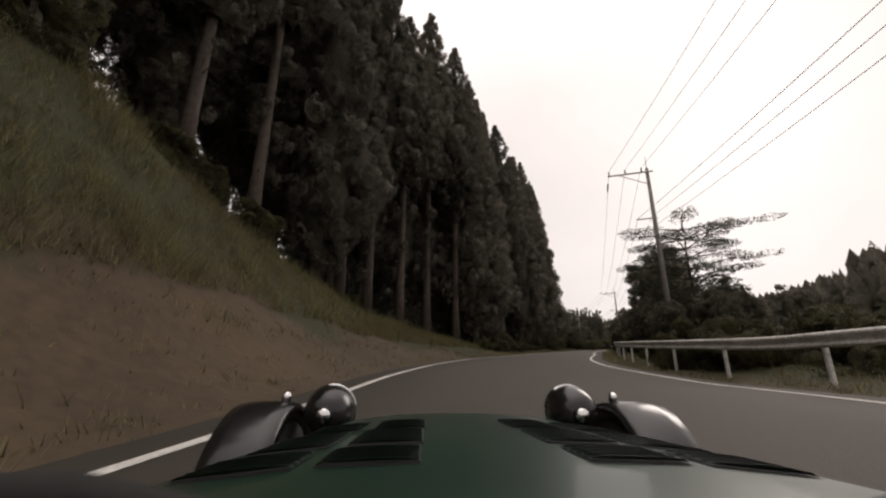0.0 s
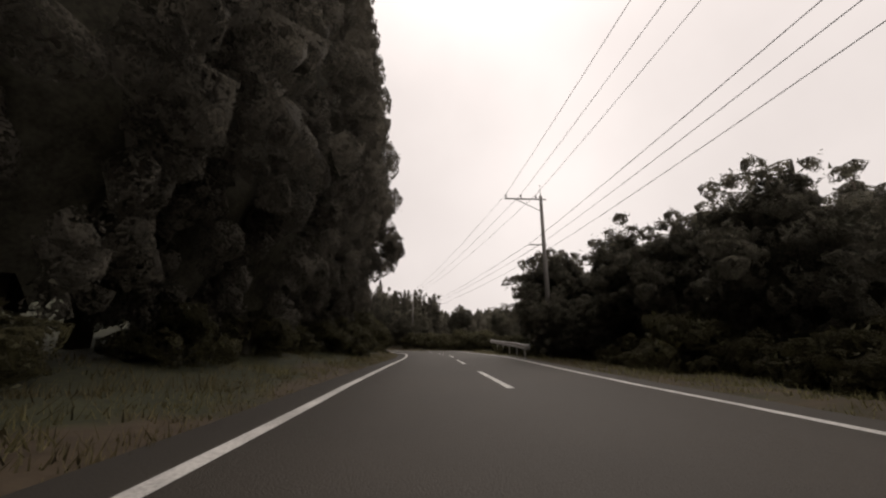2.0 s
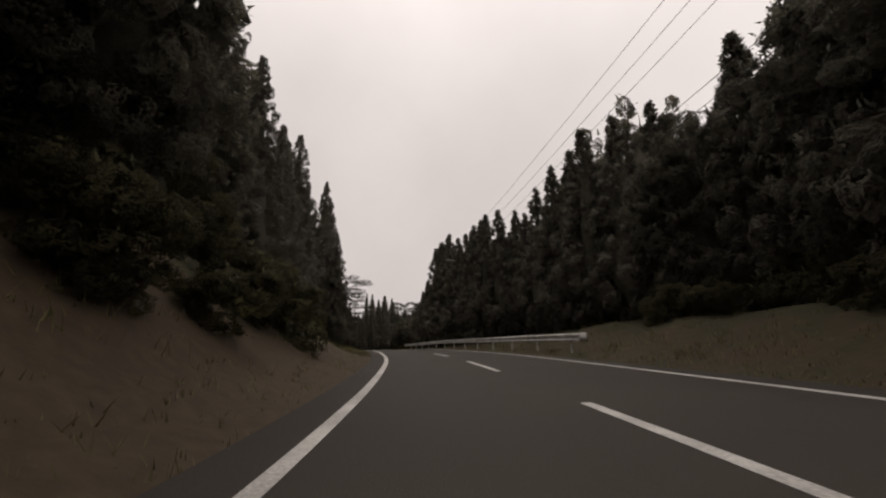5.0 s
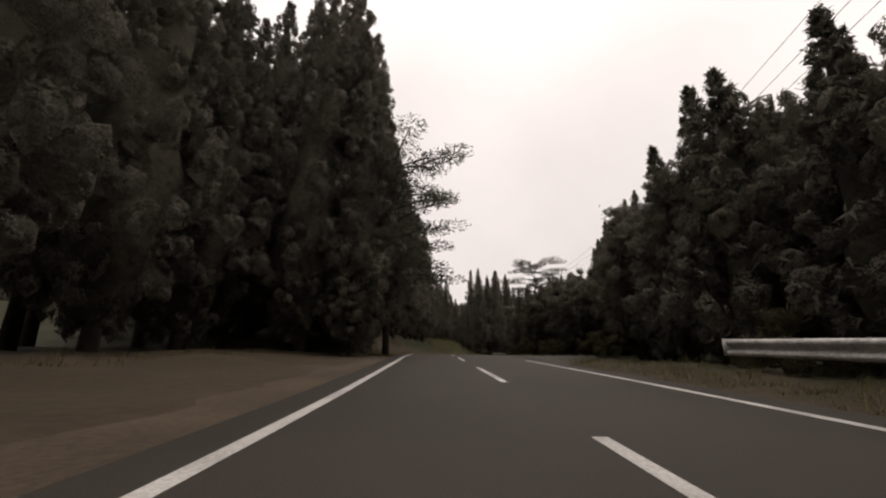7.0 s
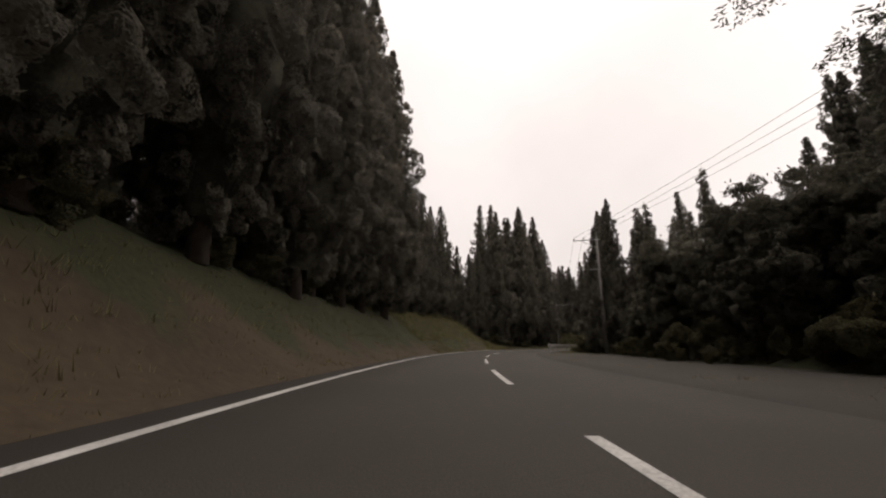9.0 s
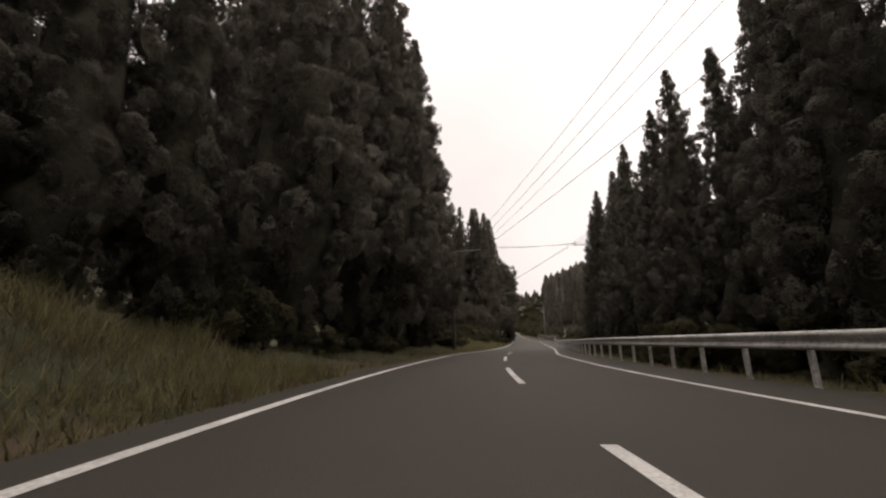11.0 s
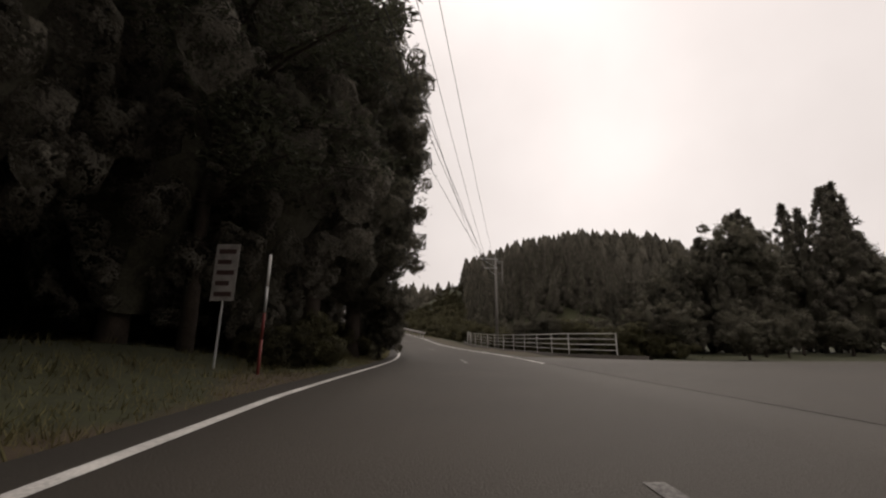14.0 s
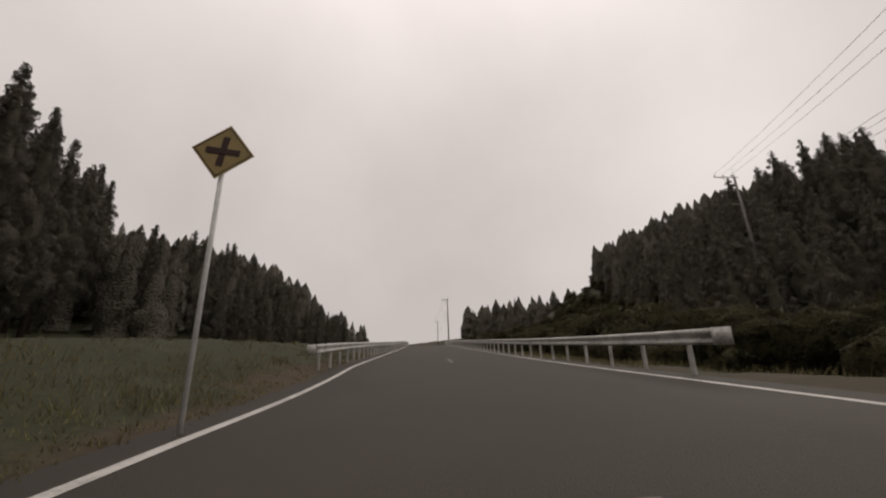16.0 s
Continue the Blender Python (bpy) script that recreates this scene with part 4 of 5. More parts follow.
# the wood on the knoll behind the pipe fence
for i in range(20):
    for k in range(16):
        x, y = 40 + 3.9 * i + rng_p.uniform(-1.4, 1.4), 478 + 4.6 * k + rng_p.uniform(-1.6, 1.6)
        if x > 22 + (y - 437) * 0.364 and x > 43 and y > 500 - 0.5 * (x - 40):
            MASS["forest"].append((rng_p.choice(HILL_TREES), stand(x, y, rng_p.uniform(0.75, 1.1), 1.0, 0.3)))
for i in range(240):
    y = rng_p.uniform(486, 600)
    x = rng_p.uniform(32, 27 + (y - 437) * 0.4)
    if x > 33:
        MASS["undergrowth"].append((rng_p.choice(BACK_SHRUBS), stand(x, y, rng_p.uniform(1.0, 2.3), rng_p.uniform(0.7, 1.2), 0.2)))
for i in range(150):
    plant(BACK_SHRUBS, rng_p.uniform(487, 545), 11 + 13 * rng_p.random() ** 1.3, rng_p.uniform(0.9, 1.9), rng_p.uniform(0.7, 1.2), 0.15, "undergrowth")
for i in range(60):
    plant(BACK_SHRUBS, rng_p.uniform(452, 487), rng_p.uniform(11.5, 16), rng_p.uniform(0.9, 1.6), rng_p.uniform(0.8, 1.2), 0.15, "undergrowth")
# shrubs on the banks
for s0, s1, l0, l1, n in ((-10, 46, -12.5, -16, 40), (46, 84, -5, -8, 16), (84, 168, -4.6, -10, 190), (246, 300, -8.5, -12, 34), (316, 346, -12.5, -17, 70), (345, 384, -5, -9, 24), (400, 432, -5.5, -12, 80), (412, 432, -12, -24, 70), (428, 470, -5.5, -8, 30), (10, 30, 8, 14, 22), (90, 140, 9.5, 30, 90), (140, 170, 9, 13, 26), (200, 228, 8.5, 11.5, 16), (236, 322, 13.6, 15.5, 60), (335, 400, 9, 12, 36), (48, 104, 9.5, 13, 45), (30, 62, 8.8, 12, 60), (60, 104, 8.4, 12, 60), (398, 426, 9, 32, 80), (440, 476, -9, -18, 50)):
    for i in range(n):
        s = rng_p.uniform(s0, s1)
        if 426 < s < 448 and l0 > 0:
            continue
        if 427 < s < 438.5 and -6 < l0 < 0:
            continue
        plant(SHRUBS if i % 4 == 0 else BACK_SHRUBS, s, rng_p.uniform(l0, l1), rng_p.uniform(0.6, 1.35), rng_p.uniform(0.7, 1.2), 0.05, "" if i % 4 == 0 else "undergrowth")

for i in range(45):
    plant(BACK_BROAD, rng_p.uniform(-8, 36), rng_p.uniform(-30, -18), rng_p.uniform(0.35, 0.6), 0.9, 0.1, "undergrowth")
for i in range(50):
    plant(BACK_BROAD, rng_p.uniform(36, 80), rng_p.uniform(-26, -15), rng_p.uniform(0.35, 0.6), 0.9, 0.1, "undergrowth")
for i in range(70):
    plant(BACK_BROAD, rng_p.uniform(449, 500), 14.5 + 26 * rng_p.random() ** 1.2, rng_p.uniform(0.3, 0.55), rng_p.uniform(0.7, 1.0), 0.1, "undergrowth")
plant(BROAD, 111, 15.2, 0.82)
plant(BROAD, 137, 25, 0.88)
plant(BROAD, 153.5, -6.3, 0.98, 0.9)
for i in range(7):
    plant(FEATHER, 190 + 2.3 * i, 10.6 + rng_p.uniform(-0.6, 0.6), 1.16 + 0.02 * i)
for i in range(5):
    plant(FEATHER, 207 + 2.1 * i, 10.4 + rng_p.uniform(-0.5, 0.8), 1.4)
plant(BROAD, 161.9, 35, 1.25)
for i in range(10):
    plant(BROAD, 140 + 3.2 * i + rng_p.uniform(-1, 1), rng_p.uniform(24, 40), rng_p.uniform(0.42, 0.56), 0.9)
for i in range(80):
    plant(BACK_SHRUBS, rng_p.uniform(116, 148), rng_p.uniform(9.0, 13.5), rng_p.uniform(0.9, 1.7), rng_p.uniform(0.8, 1.2), 0.1, "undergrowth")
for i in range(26):
    plant(BACK_SHRUBS, rng_p.uniform(387, 404), rng_p.uniform(-14, -6), rng_p.uniform(0.45, 0.8), rng_p.uniform(0.6, 0.9), 0.05, "undergrowth")
for i in range(14):
    plant(BACK_SHRUBS, rng_p.uniform(322, 343), rng_p.uniform(-13.5, -9.5), rng_p.uniform(0.4, 0.7), rng_p.uniform(0.6, 0.9), 0.05, "undergrowth")
for i in range(10):
    plant(BACK_CEDAR, 45 + 2.6 * i, -28 + rng_p.uniform(-1.5, 1.5), rng_p.uniform(0.62, 0.75), 1.0, 0.6, "forest")
for s, lat, k in ((134.5, -12.5, 0.8), (138.5, -11.5, 0.78), (142.5, -12.0, 0.78), (146.0, -13.0, 0.72)):
    plant(CEDAR_BARE[:2], s, lat, k)
for i in range(8):
    plant(CEDAR_POINT, 262 + 4.2 * i, 18 + 0.35 * i + rng_p.uniform(-0.6, 0.6), 0.47 + 0.036 * i)
for i in range(9):
    plant(CEDAR_POINT, 272 + 5.2 * i, 36 - 0.3 * i + rng_p.uniform(-1, 1), rng_p.uniform(1.22, 1.36))
for s, lat, k in ((236.5, -5.0, 0.8), (239.5, -5.4, 1.0), (243.5, -5.6, 0.95)):
    plant(BROAD, s, lat, k, 1.15)


def mass_object(name, items, label, category):
    """Joins many plants into one object, with the materials of their parts."""
    vs, ns, fs, mats, index, o = [], [], [], [], [], 0
    cache = {}
    for src, m in items:
        for child in src.children:
            if child.name not in cache:
                me = child.data
                co = np.empty(len(me.vertices) * 3)
                me.vertices.foreach_get("co", co)
                corner = np.empty(len(me.loops), dtype=np.int32)
                me.loops.foreach_get("vertex_index", corner)
                facing = np.empty(len(me.loops) * 3)
                me.corner_normals.foreach_get("vector", facing)
                nv = np.zeros((len(me.vertices), 3))
                nv[corner] = facing.reshape(-1, 3)
                cache[child.name] = (co.reshape(-1, 3), nv, [tuple(p.vertices) for p in me.polygons], [me.materials[p.material_index] for p in me.polygons])
            co, nv, polys, own = cache[child.name]
            for mat in dict.fromkeys(own):
                if mat not in mats:
                    mats.append(mat)
            slot = {mat: i for i, mat in enumerate(mats)}
            r = np.array(m)
            vs.append(co @ r[:3, :3].T + r[:3, 3])
            ns.append(unit(nv @ r[:3, :3].T))
            fs += [tuple(i + o for i in q) for q in polys]
            index += [slot[mat] for mat in own]
            o += len(co)
    me = bpy.data.meshes.new(name)
    me.from_pydata(np.concatenate(vs).tolist(), [], fs)
    for mat in mats:
        me.materials.append(mat)
    me.polygons.foreach_set("material_index", index)
    me.normals_split_custom_set_from_vertices(np.concatenate(ns).tolist())
    tagged(new(name, me), label, category, kind="stuff")


mass_object("cedar_wood", MASS["forest"], "dense dark wood behind the roadside trees", "forest")
mass_object("undergrowth", MASS["undergrowth"], "tangled green undergrowth on the banks", "undergrowth")
for src in CEDAR_FULL + CEDAR_BARE + CEDAR_POINT + BACK_CEDAR + BACK_BARE + BACK_POINT + BROAD + ROUND + FEATHER + BACK_BROAD + BACK_FEATHER + BACK_SHRUBS + HILL_TREES + PINES + SHRUBS:
    for ob in (*src.children, src):
        bpy.data.objects.remove(ob)


# ---- grass on the verges ----
def grass(name, seed, count, label, span=(-14, 520), share=0.62, spread=2.4, reach=11, tallness=(0.07, 0.26), near=0.75):
    """Blades in tufts on both verges; share is the part of them on the left, spread how far they reach out."""
    rng = np.random.default_rng(seed)
    s = rng.uniform(*span, count)
    left = rng.uniform(0, 1, count) < share
    out = rng.exponential(spread, count) + near
    out = np.where(out > reach, rng.uniform(near, reach, count), out)
    keep = ~((s > 447) & (s < 492) & ~left) & ~((s > 199) & (s < 238) & left & (out < 6.5)) & ~((s > 426) & (s < 448) & ~left)
    keep &= ~(left & (out < 3.2) & (np.interp(s, BANK_S, BANK_L) > 3.5) & (rng.uniform(0, 1, count) < 0.75))
    keep &= ~(~left & (s > 325) & (s < 500) & (out < 2.6))
    s, left, out = s[keep], left[keep], out[keep]
    lat = np.where(left, edge(EDGE_L, s) - out, edge(EDGE_R, s) + out)
    h0 = np.interp(s, STATION, HEADING)
    x = np.interp(s, STATION, LINE[:, 0]) + np.cos(h0) * lat
    y = np.interp(s, STATION, LINE[:, 1]) + np.sin(h0) * lat
    z = land(x, y)
    n, blades = len(x), 8
    P = np.repeat(np.column_stack([x, y, z]), blades, axis=0)
    P[:, :2] += rng.normal(scale=0.13, size=(n * blades, 2))
    tall = np.repeat(rng.uniform(*tallness, n) * np.clip(0.4 + out * 0.3, 0, 1.2), blades) * rng.uniform(0.6, 1.2, n * blades)
    tall *= np.repeat(0.5 + 0.9 * np.abs(np.sin(x * 0.8 + 1.7 * np.sin(y * 0.31)) * np.sin(y * 0.67 + x * 0.23)), blades)
    a = rng.uniform(0, 6.28, n * blades)
    w = 0.006 + 0.007 * rng.uniform(size=n * blades)
    lean = rng.normal(scale=0.4, size=(n * blades, 2)) * tall[:, None]
    d = np.column_stack([np.cos(a) * w, np.sin(a) * w, np.zeros(n * blades)])
    tip = P + np.column_stack([lean, tall])
    v = np.stack([P - d, P + d, tip], 1).reshape(-1, 3)
    me = bpy.data.meshes.new(name)
    me.from_pydata(v.tolist(), [], np.arange(len(v)).reshape(-1, 3).tolist())
    me.materials.append(M_GRASS)
    me.normals_split_custom_set_from_vertices(np.tile((0.0, 0.0, 1.0), (len(v), 1)).tolist())
    tagged(new(name, me), label, "grass", kind="stuff")


grass("verge_grass", 8, 52000, "rough green and brown verge grass")
grass("bank_grass", 11, 11000, "tall green grass along the top of the earth bank", (-6, 44), 1.0, 6.0, 15, (0.25, 0.7), 4.5)
grass("bank_grass", 9, 9000, "tall unmown grass on the crest of the bank", (313, 346), 1.0, 7.0, 12, (0.22, 0.62))
grass("bank_grass", 10, 8000, "tall unmown grass below the cedars", (384, 428), 1.0, 6.0, 14, (0.2, 0.6))


# ---- far woods on the hills, one mass ----
def far_wood(name, boxes, label, seed):
    rng = np.random.default_rng(seed)
    vs, fs, o = [], [], 0
    for x0, x1, y0, y1, step, h0, h1 in boxes:
        xs = np.arange(x0, x1, step)
        ys = np.arange(y0, y1, step)
        X, Y = np.meshgrid(xs, ys)
        X = X.ravel() + rng.uniform(-0.45, 0.45, X.size) * step
        Y = Y.ravel() + rng.uniform(-0.45, 0.45, Y.size) * step
        d = np.sqrt(((X[:, None] - LINE[None, ::4, 0]) ** 2 + (Y[:, None] - LINE[None, ::4, 1]) ** 2).min(1))
        keep = (d > np.where((Y < 330) & (X > 0), 58, np.where((Y > 480) & (X > 0), 17, 34))) & ~((Y > 455) & (X > 0) & (X < 21 + (Y - 437) * 0.364) & (Y < 645))
        X, Y = X[keep], Y[keep]
        Z = land(X, Y)
        for x, y, z in zip(X, Y, Z):
            h = rng.uniform(h0, h1)
            r = h * rng.uniform(0.17, 0.25)
            sides, rings = 6, 6
            dome = rng.choice((0.35, 0.8, 0.9))
            lean = rng.uniform(-0.02, 0.02, 2) * h
            for i in range(rings + 1):
                u = i / rings
                rr = r * (dome * (1 - u ** 2.6) ** 0.7 + (1 - dome) * (1 - u)) * (1.08 if i % 2 == 0 else 0.88) + 0.04
                for k in range(sides):
                    a = 2 * math.pi * (k + 0.5 * (i % 2)) / sides
                    q = rr * rng.uniform(0.7, 1.25)
                    vs.append((x + lean[0] * u + q * math.cos(a), y + lean[1] * u + q * math.sin(a), z + h * (0.02 + 0.98 * u) + rng.uniform(-0.05, 0.05) * h * (1 - u)))
            for i in range(rings):
                for k in range(sides):
                    k2 = (k + 1) % sides
                    fs.append((o + i * sides + k, o + i * sides + k2, o + (i + 1) * sides + k2))
                    fs.append((o + i * sides + k, o + (i + 1) * sides + k2, o + (i + 1) * sides + k))
            o += sides * (rings + 1)
    ob = quick_mesh(name, vs, fs, M_HILL, smooth=True)
    tagged(ob, label, "forest", kind="stuff")


far_wood("hill_forest", [(60, 130, 552, 600, 5, 8, 12), (118, 130, 480, 552, 5, 8, 12), (130, 300, 488, 690, 6, 9, 13), (60, 130, 600, 690, 6, 9, 13), (70, 240, 60, 300, 6, 7, 12), (-220, -12, 520, 700, 5.6, 8, 14), (-160, -40, 300, 520, 8, 14, 20), (48, 160, 690, 800, 7, 12, 20), (150, 330, 300, 500, 13, 12, 18), (-120, -45, -20, 300, 14, 18, 24), (60, 130, 300, 420, 8, 9, 14)], "dark cedar forest on the far hills", 3)


# ---- guardrails ----
def guardrail(s0, s1, lat0, lat1, post_step=4.0, lift=0.0, climb=0.0):
    """A corrugated beam on round posts, with rounded end caps."""
    rail = empty("guardrail", "white-painted steel guardrail with round posts", "guardrail", "roadside guardrails")
    prof = [(0, 0.45), (0.03, 0.49), (0.03, 0.53), (-0.03, 0.58), (-0.03, 0.64), (0.03, 0.69), (0.03, 0.74), (0, 0.79)]
    n = int((s1 - s0) / 1.0) + 1
    ss = np.linspace(s0, s1, n)
    sign = -1 if lat0 > 0 else 1
    verts, faces = [], []
    for s in ss:
        u = (s - s0) / (s1 - s0)
        lat = lat0 + (lat1 - lat0) * u
        for dx, z in prof:
            verts.append(at(s, lat + sign * (dx + 0.1), z + lift + climb * u))
    w = len(prof)
    for i in range(n - 1):
        for k in range(w - 1):
            faces.append((i * w + k, i * w + k + 1, (i + 1) * w + k + 1, (i + 1) * w + k))
    ob = mesh_object("beam", verts, faces, M_RAIL, rail, "corrugated steel beam", True)
    sol = ob.modifiers.new("thick", "SOLIDIFY")
    sol.thickness = 0.012
    for s in np.arange(s0 + 1.0, s1 - 0.5, post_step):
        lat = lat0 + (lat1 - lat0) * (s - s0) / (s1 - s0)
        b = at(s, lat - sign * 0.02)
        v, f = tube([(b.x, b.y, land_at(b.x, b.y) - 0.3), (b.x, b.y, b.z + 0.74 + lift + climb * (s - s0) / (s1 - s0))], [0.06, 0.06], 8)
        mesh_object("post", v, f, M_RAIL, rail)
    for s, lat, e in ((s0, lat0, -1), (s1, lat1, 1)):
        pts = [at(s + e * 0.28 * math.sin(a), lat + sign * (0.1 - 0.16 * (1 - math.cos(a))), 0.62 + lift + climb * (e > 0)) for a in (0, 0.5, 1.0, 1.57, 2.2)]
        v, f = [], []
        for q in pts:
            v += [q - Vector((0, 0, 0.18)), q + Vector((0, 0, 0.18))]
        f = [(2 * i, 2 * i + 1, 2 * i + 3, 2 * i + 2) for i in range(4)]
        cap = mesh_object("end_cap", v, f, M_RAIL, rail, "rounded steel end cap", True)
        sol = cap.modifiers.new("thick", "SOLIDIFY")
        sol.thickness = 0.01
    return rail


guardrail(-15, 44, 7.4, 7.2, lift=0.42)
guardrail(87, 108, 6.0, 8.6, lift=0.05, climb=0.55)
guardrail(168, 221.5, 6.6, 6.3, lift=0.12)
guardrail(324, 424, 6.4, 6.9, 2.0, lift=0.2)
guardrail(495.5, 600, 5.7, 5.9, 2.0, lift=0.2)
guardrail(502, 600, -4.4, -4.4, 2.0, lift=0.24)


# ---- utility poles and their wires ----
def utility_pole(s, lat, h, arm, lower=True, side_arm=False, reach=0.0, back=0.35, spots=(0.04, 0.4, 0.76)):
    """A concrete pole with a steel cross-arm; arm is the length to the left (-) or right (+), back the rest of it beyond the pole."""
    base = at(s, lat)
    gz = land_at(base.x, base.y)
    top = base.z + h
    pole = empty("utility_pole", "tapered grey concrete utility pole with steel cross-arm", "utility pole", "roadside utility poles")
    pole.location = (base.x, base.y, gz)
    pole.rotation_euler = (0, 0, heading(s))
    H = top - gz
    v, f = tube([(0, 0, -0.5), (0, 0, H)], [0.19, 0.11], 12)
    mesh_object("shaft", v, f, M_CONCRETE, pole, "", True)
    ends = []
    x0, x1 = (-abs(arm), back) if arm < 0 else (-back, abs(arm))
    part("cross_arm", box(x0, x1, -0.14, -0.06, H - 0.35, H - 0.25, 0.01), M_STEEL, pole, "galvanised square cross-arm")
    v, f = tube([(x0 * 0.7 if arm < 0 else x1 * 0.7, -0.1, H - 0.35), (0, -0.1, H - 1.25)], [0.03, 0.03], 6)
    mesh_object("brace", v, f, M_STEEL, pole)
    for u in spots:
        x = x0 + (x1 - x0) * (u if arm < 0 else u + 0.2)
        v, f = tube([(x, -0.1, H - 0.25), (x, -0.1, H - 0.16), (x, -0.1, H - 0.1), (x, -0.1, H - 0.02), (x, -0.1, H + 0.05)], [0.025, 0.06, 0.04, 0.06, 0.03], 8)
        mesh_object("insulator", v, f, M_CERAMIC, pole, "dark ceramic insulator", True)
        ends.append((x, -0.1, H + 0.05))
    v, f = tube([(0, 0, H), (0, 0, H + 0.9)], [0.025, 0.02], 6)
    mesh_object("top_spike", v, f, M_STEEL, pole)
    if lower:
        part("lower_arm", box(-1.1 if not reach else -0.25, 0.25 + reach, 0.06, 0.13, H - 3.75, H - 3.67, 0.008), M_STEEL, pole, "short galvanised arm")
        ends += [(-1.0 + reach, 0.1, H - 3.65), (-0.2 + reach, 0.1, H - 3.65), (0.22 + reach, 0.1, H - 4.1)]
    else:
        ends += [(0.0, 0.12, H - 2.2), (0.0, 0.12, H - 2.6), (0.0, 0.12, H - 3.0)]
    if side_arm:
        part("side_arm", box(-1.55, 0.2, -0.15, -0.08, H - 1.42, H - 1.33, 0.008), M_STEEL, pole, "second galvanised arm")
        v, f = tube([(-1.0, -0.11, H - 1.42), (0, -0.11, H - 2.3)], [0.026, 0.026], 6)
        mesh_object("brace", v, f, M_STEEL, pole)
        v, f = tube([(-1.5, -0.11, H - 1.75), (-1.5, -0.11, H - 1.68), (-1.5, -0.11, H - 1.3), (-1.5, -0.11, H - 1.15), (-1.5, -0.11, H - 0.85)], [0.03, 0.08, 0.08, 0.045, 0.02], 10)
        mesh_object("fuse_switch", v, f, M_CERAMIC, pole, "dark ceramic fuse switch", True)
        for k in range(3):
            v, f = tube([(0.1, 0.05, H - 2.9 - 0.35 * k), (0.34, 0.05, H - 2.9 - 0.35 * k)], [0.016, 0.016], 6)
            mesh_object("step_bolt", v, f, M_STEEL, pole)
    m = Matrix.Translation(pole.location) @ Matrix.Rotation(heading(s), 4, "Z")
    return [m @ Vector(e) for e in ends]


def wire(a, b, sag, thick=0.012):
    pts = [a.lerp(b, i / 14) - Vector((0, 0, sag * 4 * (i / 14) * (1 - i / 14))) for i in range(15)]
    v, f = tube(pts, [thick] * 15, 5, False)
    tagged(mesh_object("power_line", v, f, M_WIRE, None, "", True), "thin black overhead power line", "cable", "overhead wires")


POLES = [
    utility_pole(-22, 11, 13, -2.6), utility_pole(28.7, 10.1, 13.1, -2.6), utility_pole(87.6, 7.8, 11.4, -2.7), utility_pole(149.4, 11.2, 12.5, -1.3, side_arm=True, back=1.2),
    utility_pole(205, 11.5, 12.5, -2.4), utility_pole(252.6, 20.5, 12.4, -2.4), utility_pole(322, 12.5, 13.0, -2.6), utility_pole(376.2, -4.9, 10.7, 3.2, False, spots=(0.35, 0.57, 0.78)),
    utility_pole(430, -6.0, 12.0, 4.9, reach=4.0, spots=(0.5, 0.63, 0.76)), utility_pole(470, 9.2, 10.3, -2.4, False, True), utility_pole(527.9, 37, 19.5, -2.6),
]
for i, (a, b) in enumerate(zip(POLES[:-1], POLES[1:])):
    for p, q in list(zip(a, b))[:4 if i in (6, 7) else 6]:
        wire(p, q, (p - q).length * 0.012)
# two low cables that cross the road and turn along it where they are tied together
for k in (4, 5):
    tie = at(375, 0.3, 6.1 + 0.12 * (k - 4))
    wire(POLES[6][k], tie, 0.4, 0.009)
    wire(tie, POLES[8][k], 0.5, 0.009)
crest = [utility_pole(587, 6.0, 11.5, -1.4), utility_pole(642, 5.5, 10.5, -1.4)]
for p, q in zip(*crest):
    wire(p, q, 0.5)
spur = utility_pole(388.5, 12.3, 13.3, -3.4)
for p, q in zip(spur[:3], POLES[7][:3]):
    wire(p, q, 0.3)


# ---- pipe fence beside the side road ----
def pipe_fence():
    fence = empty("pipe_fence", "white steel pipe fence with four rails", "fence")
    spots = [(450.6, 11.4)] + [(s, float(np.interp(s, (452, 470, 480, 485), (9.2, 8.9, 9.2, 9.9)))) for s in np.arange(452.6, 485.0, 2.9)] + [(486.0, 10.7)]
    feet = []
    for s, lat in spots:
        p = at(s, lat)
        feet.append(Vector((p.x, p.y, land_at(p.x, p.y) - 0.02)))
    tops = [Vector((p.x, p.y, at(s, lat).z + 1.4)) for p, (s, lat) in zip(feet, spots)]
    for a, b in zip(feet, tops):
        v, f = tube([a - Vector((0, 0, 0.2)), b], [0.038, 0.038], 8)
        mesh_object("post", v, f, M_FENCE, fence)
    for k in range(4):
        for i in range(len(tops) - 1):
            d = Vector((0, 0, -0.04 - 0.34 * k))
            v, f = tube([tops[i] + d, tops[i + 1] + d], [0.026, 0.026], 7)
            mesh_object("rail", v, f, M_FENCE, fence)


M_FENCE = material("white_pipe_paint", (0.6, 0.59, 0.56), 0.45, (0.36, 0.34, 0.31), 2.0)
pipe_fence()
# low kerb under the fence
ribbon("kerb", 449, 487, lambda s: float(np.interp(s, (449, 452.6, 470, 480, 487), (12.6, 8.6, 8.1, 8.4, 10.2))) - 0.16, lambda s: float(np.interp(s, (449, 452.6, 470, 480, 487), (12.6, 8.6, 8.1, 8.4, 10.2))), 0.07, M_ASPHALT, "low dark kerb below the fence", "kerb", skirt=0.35)


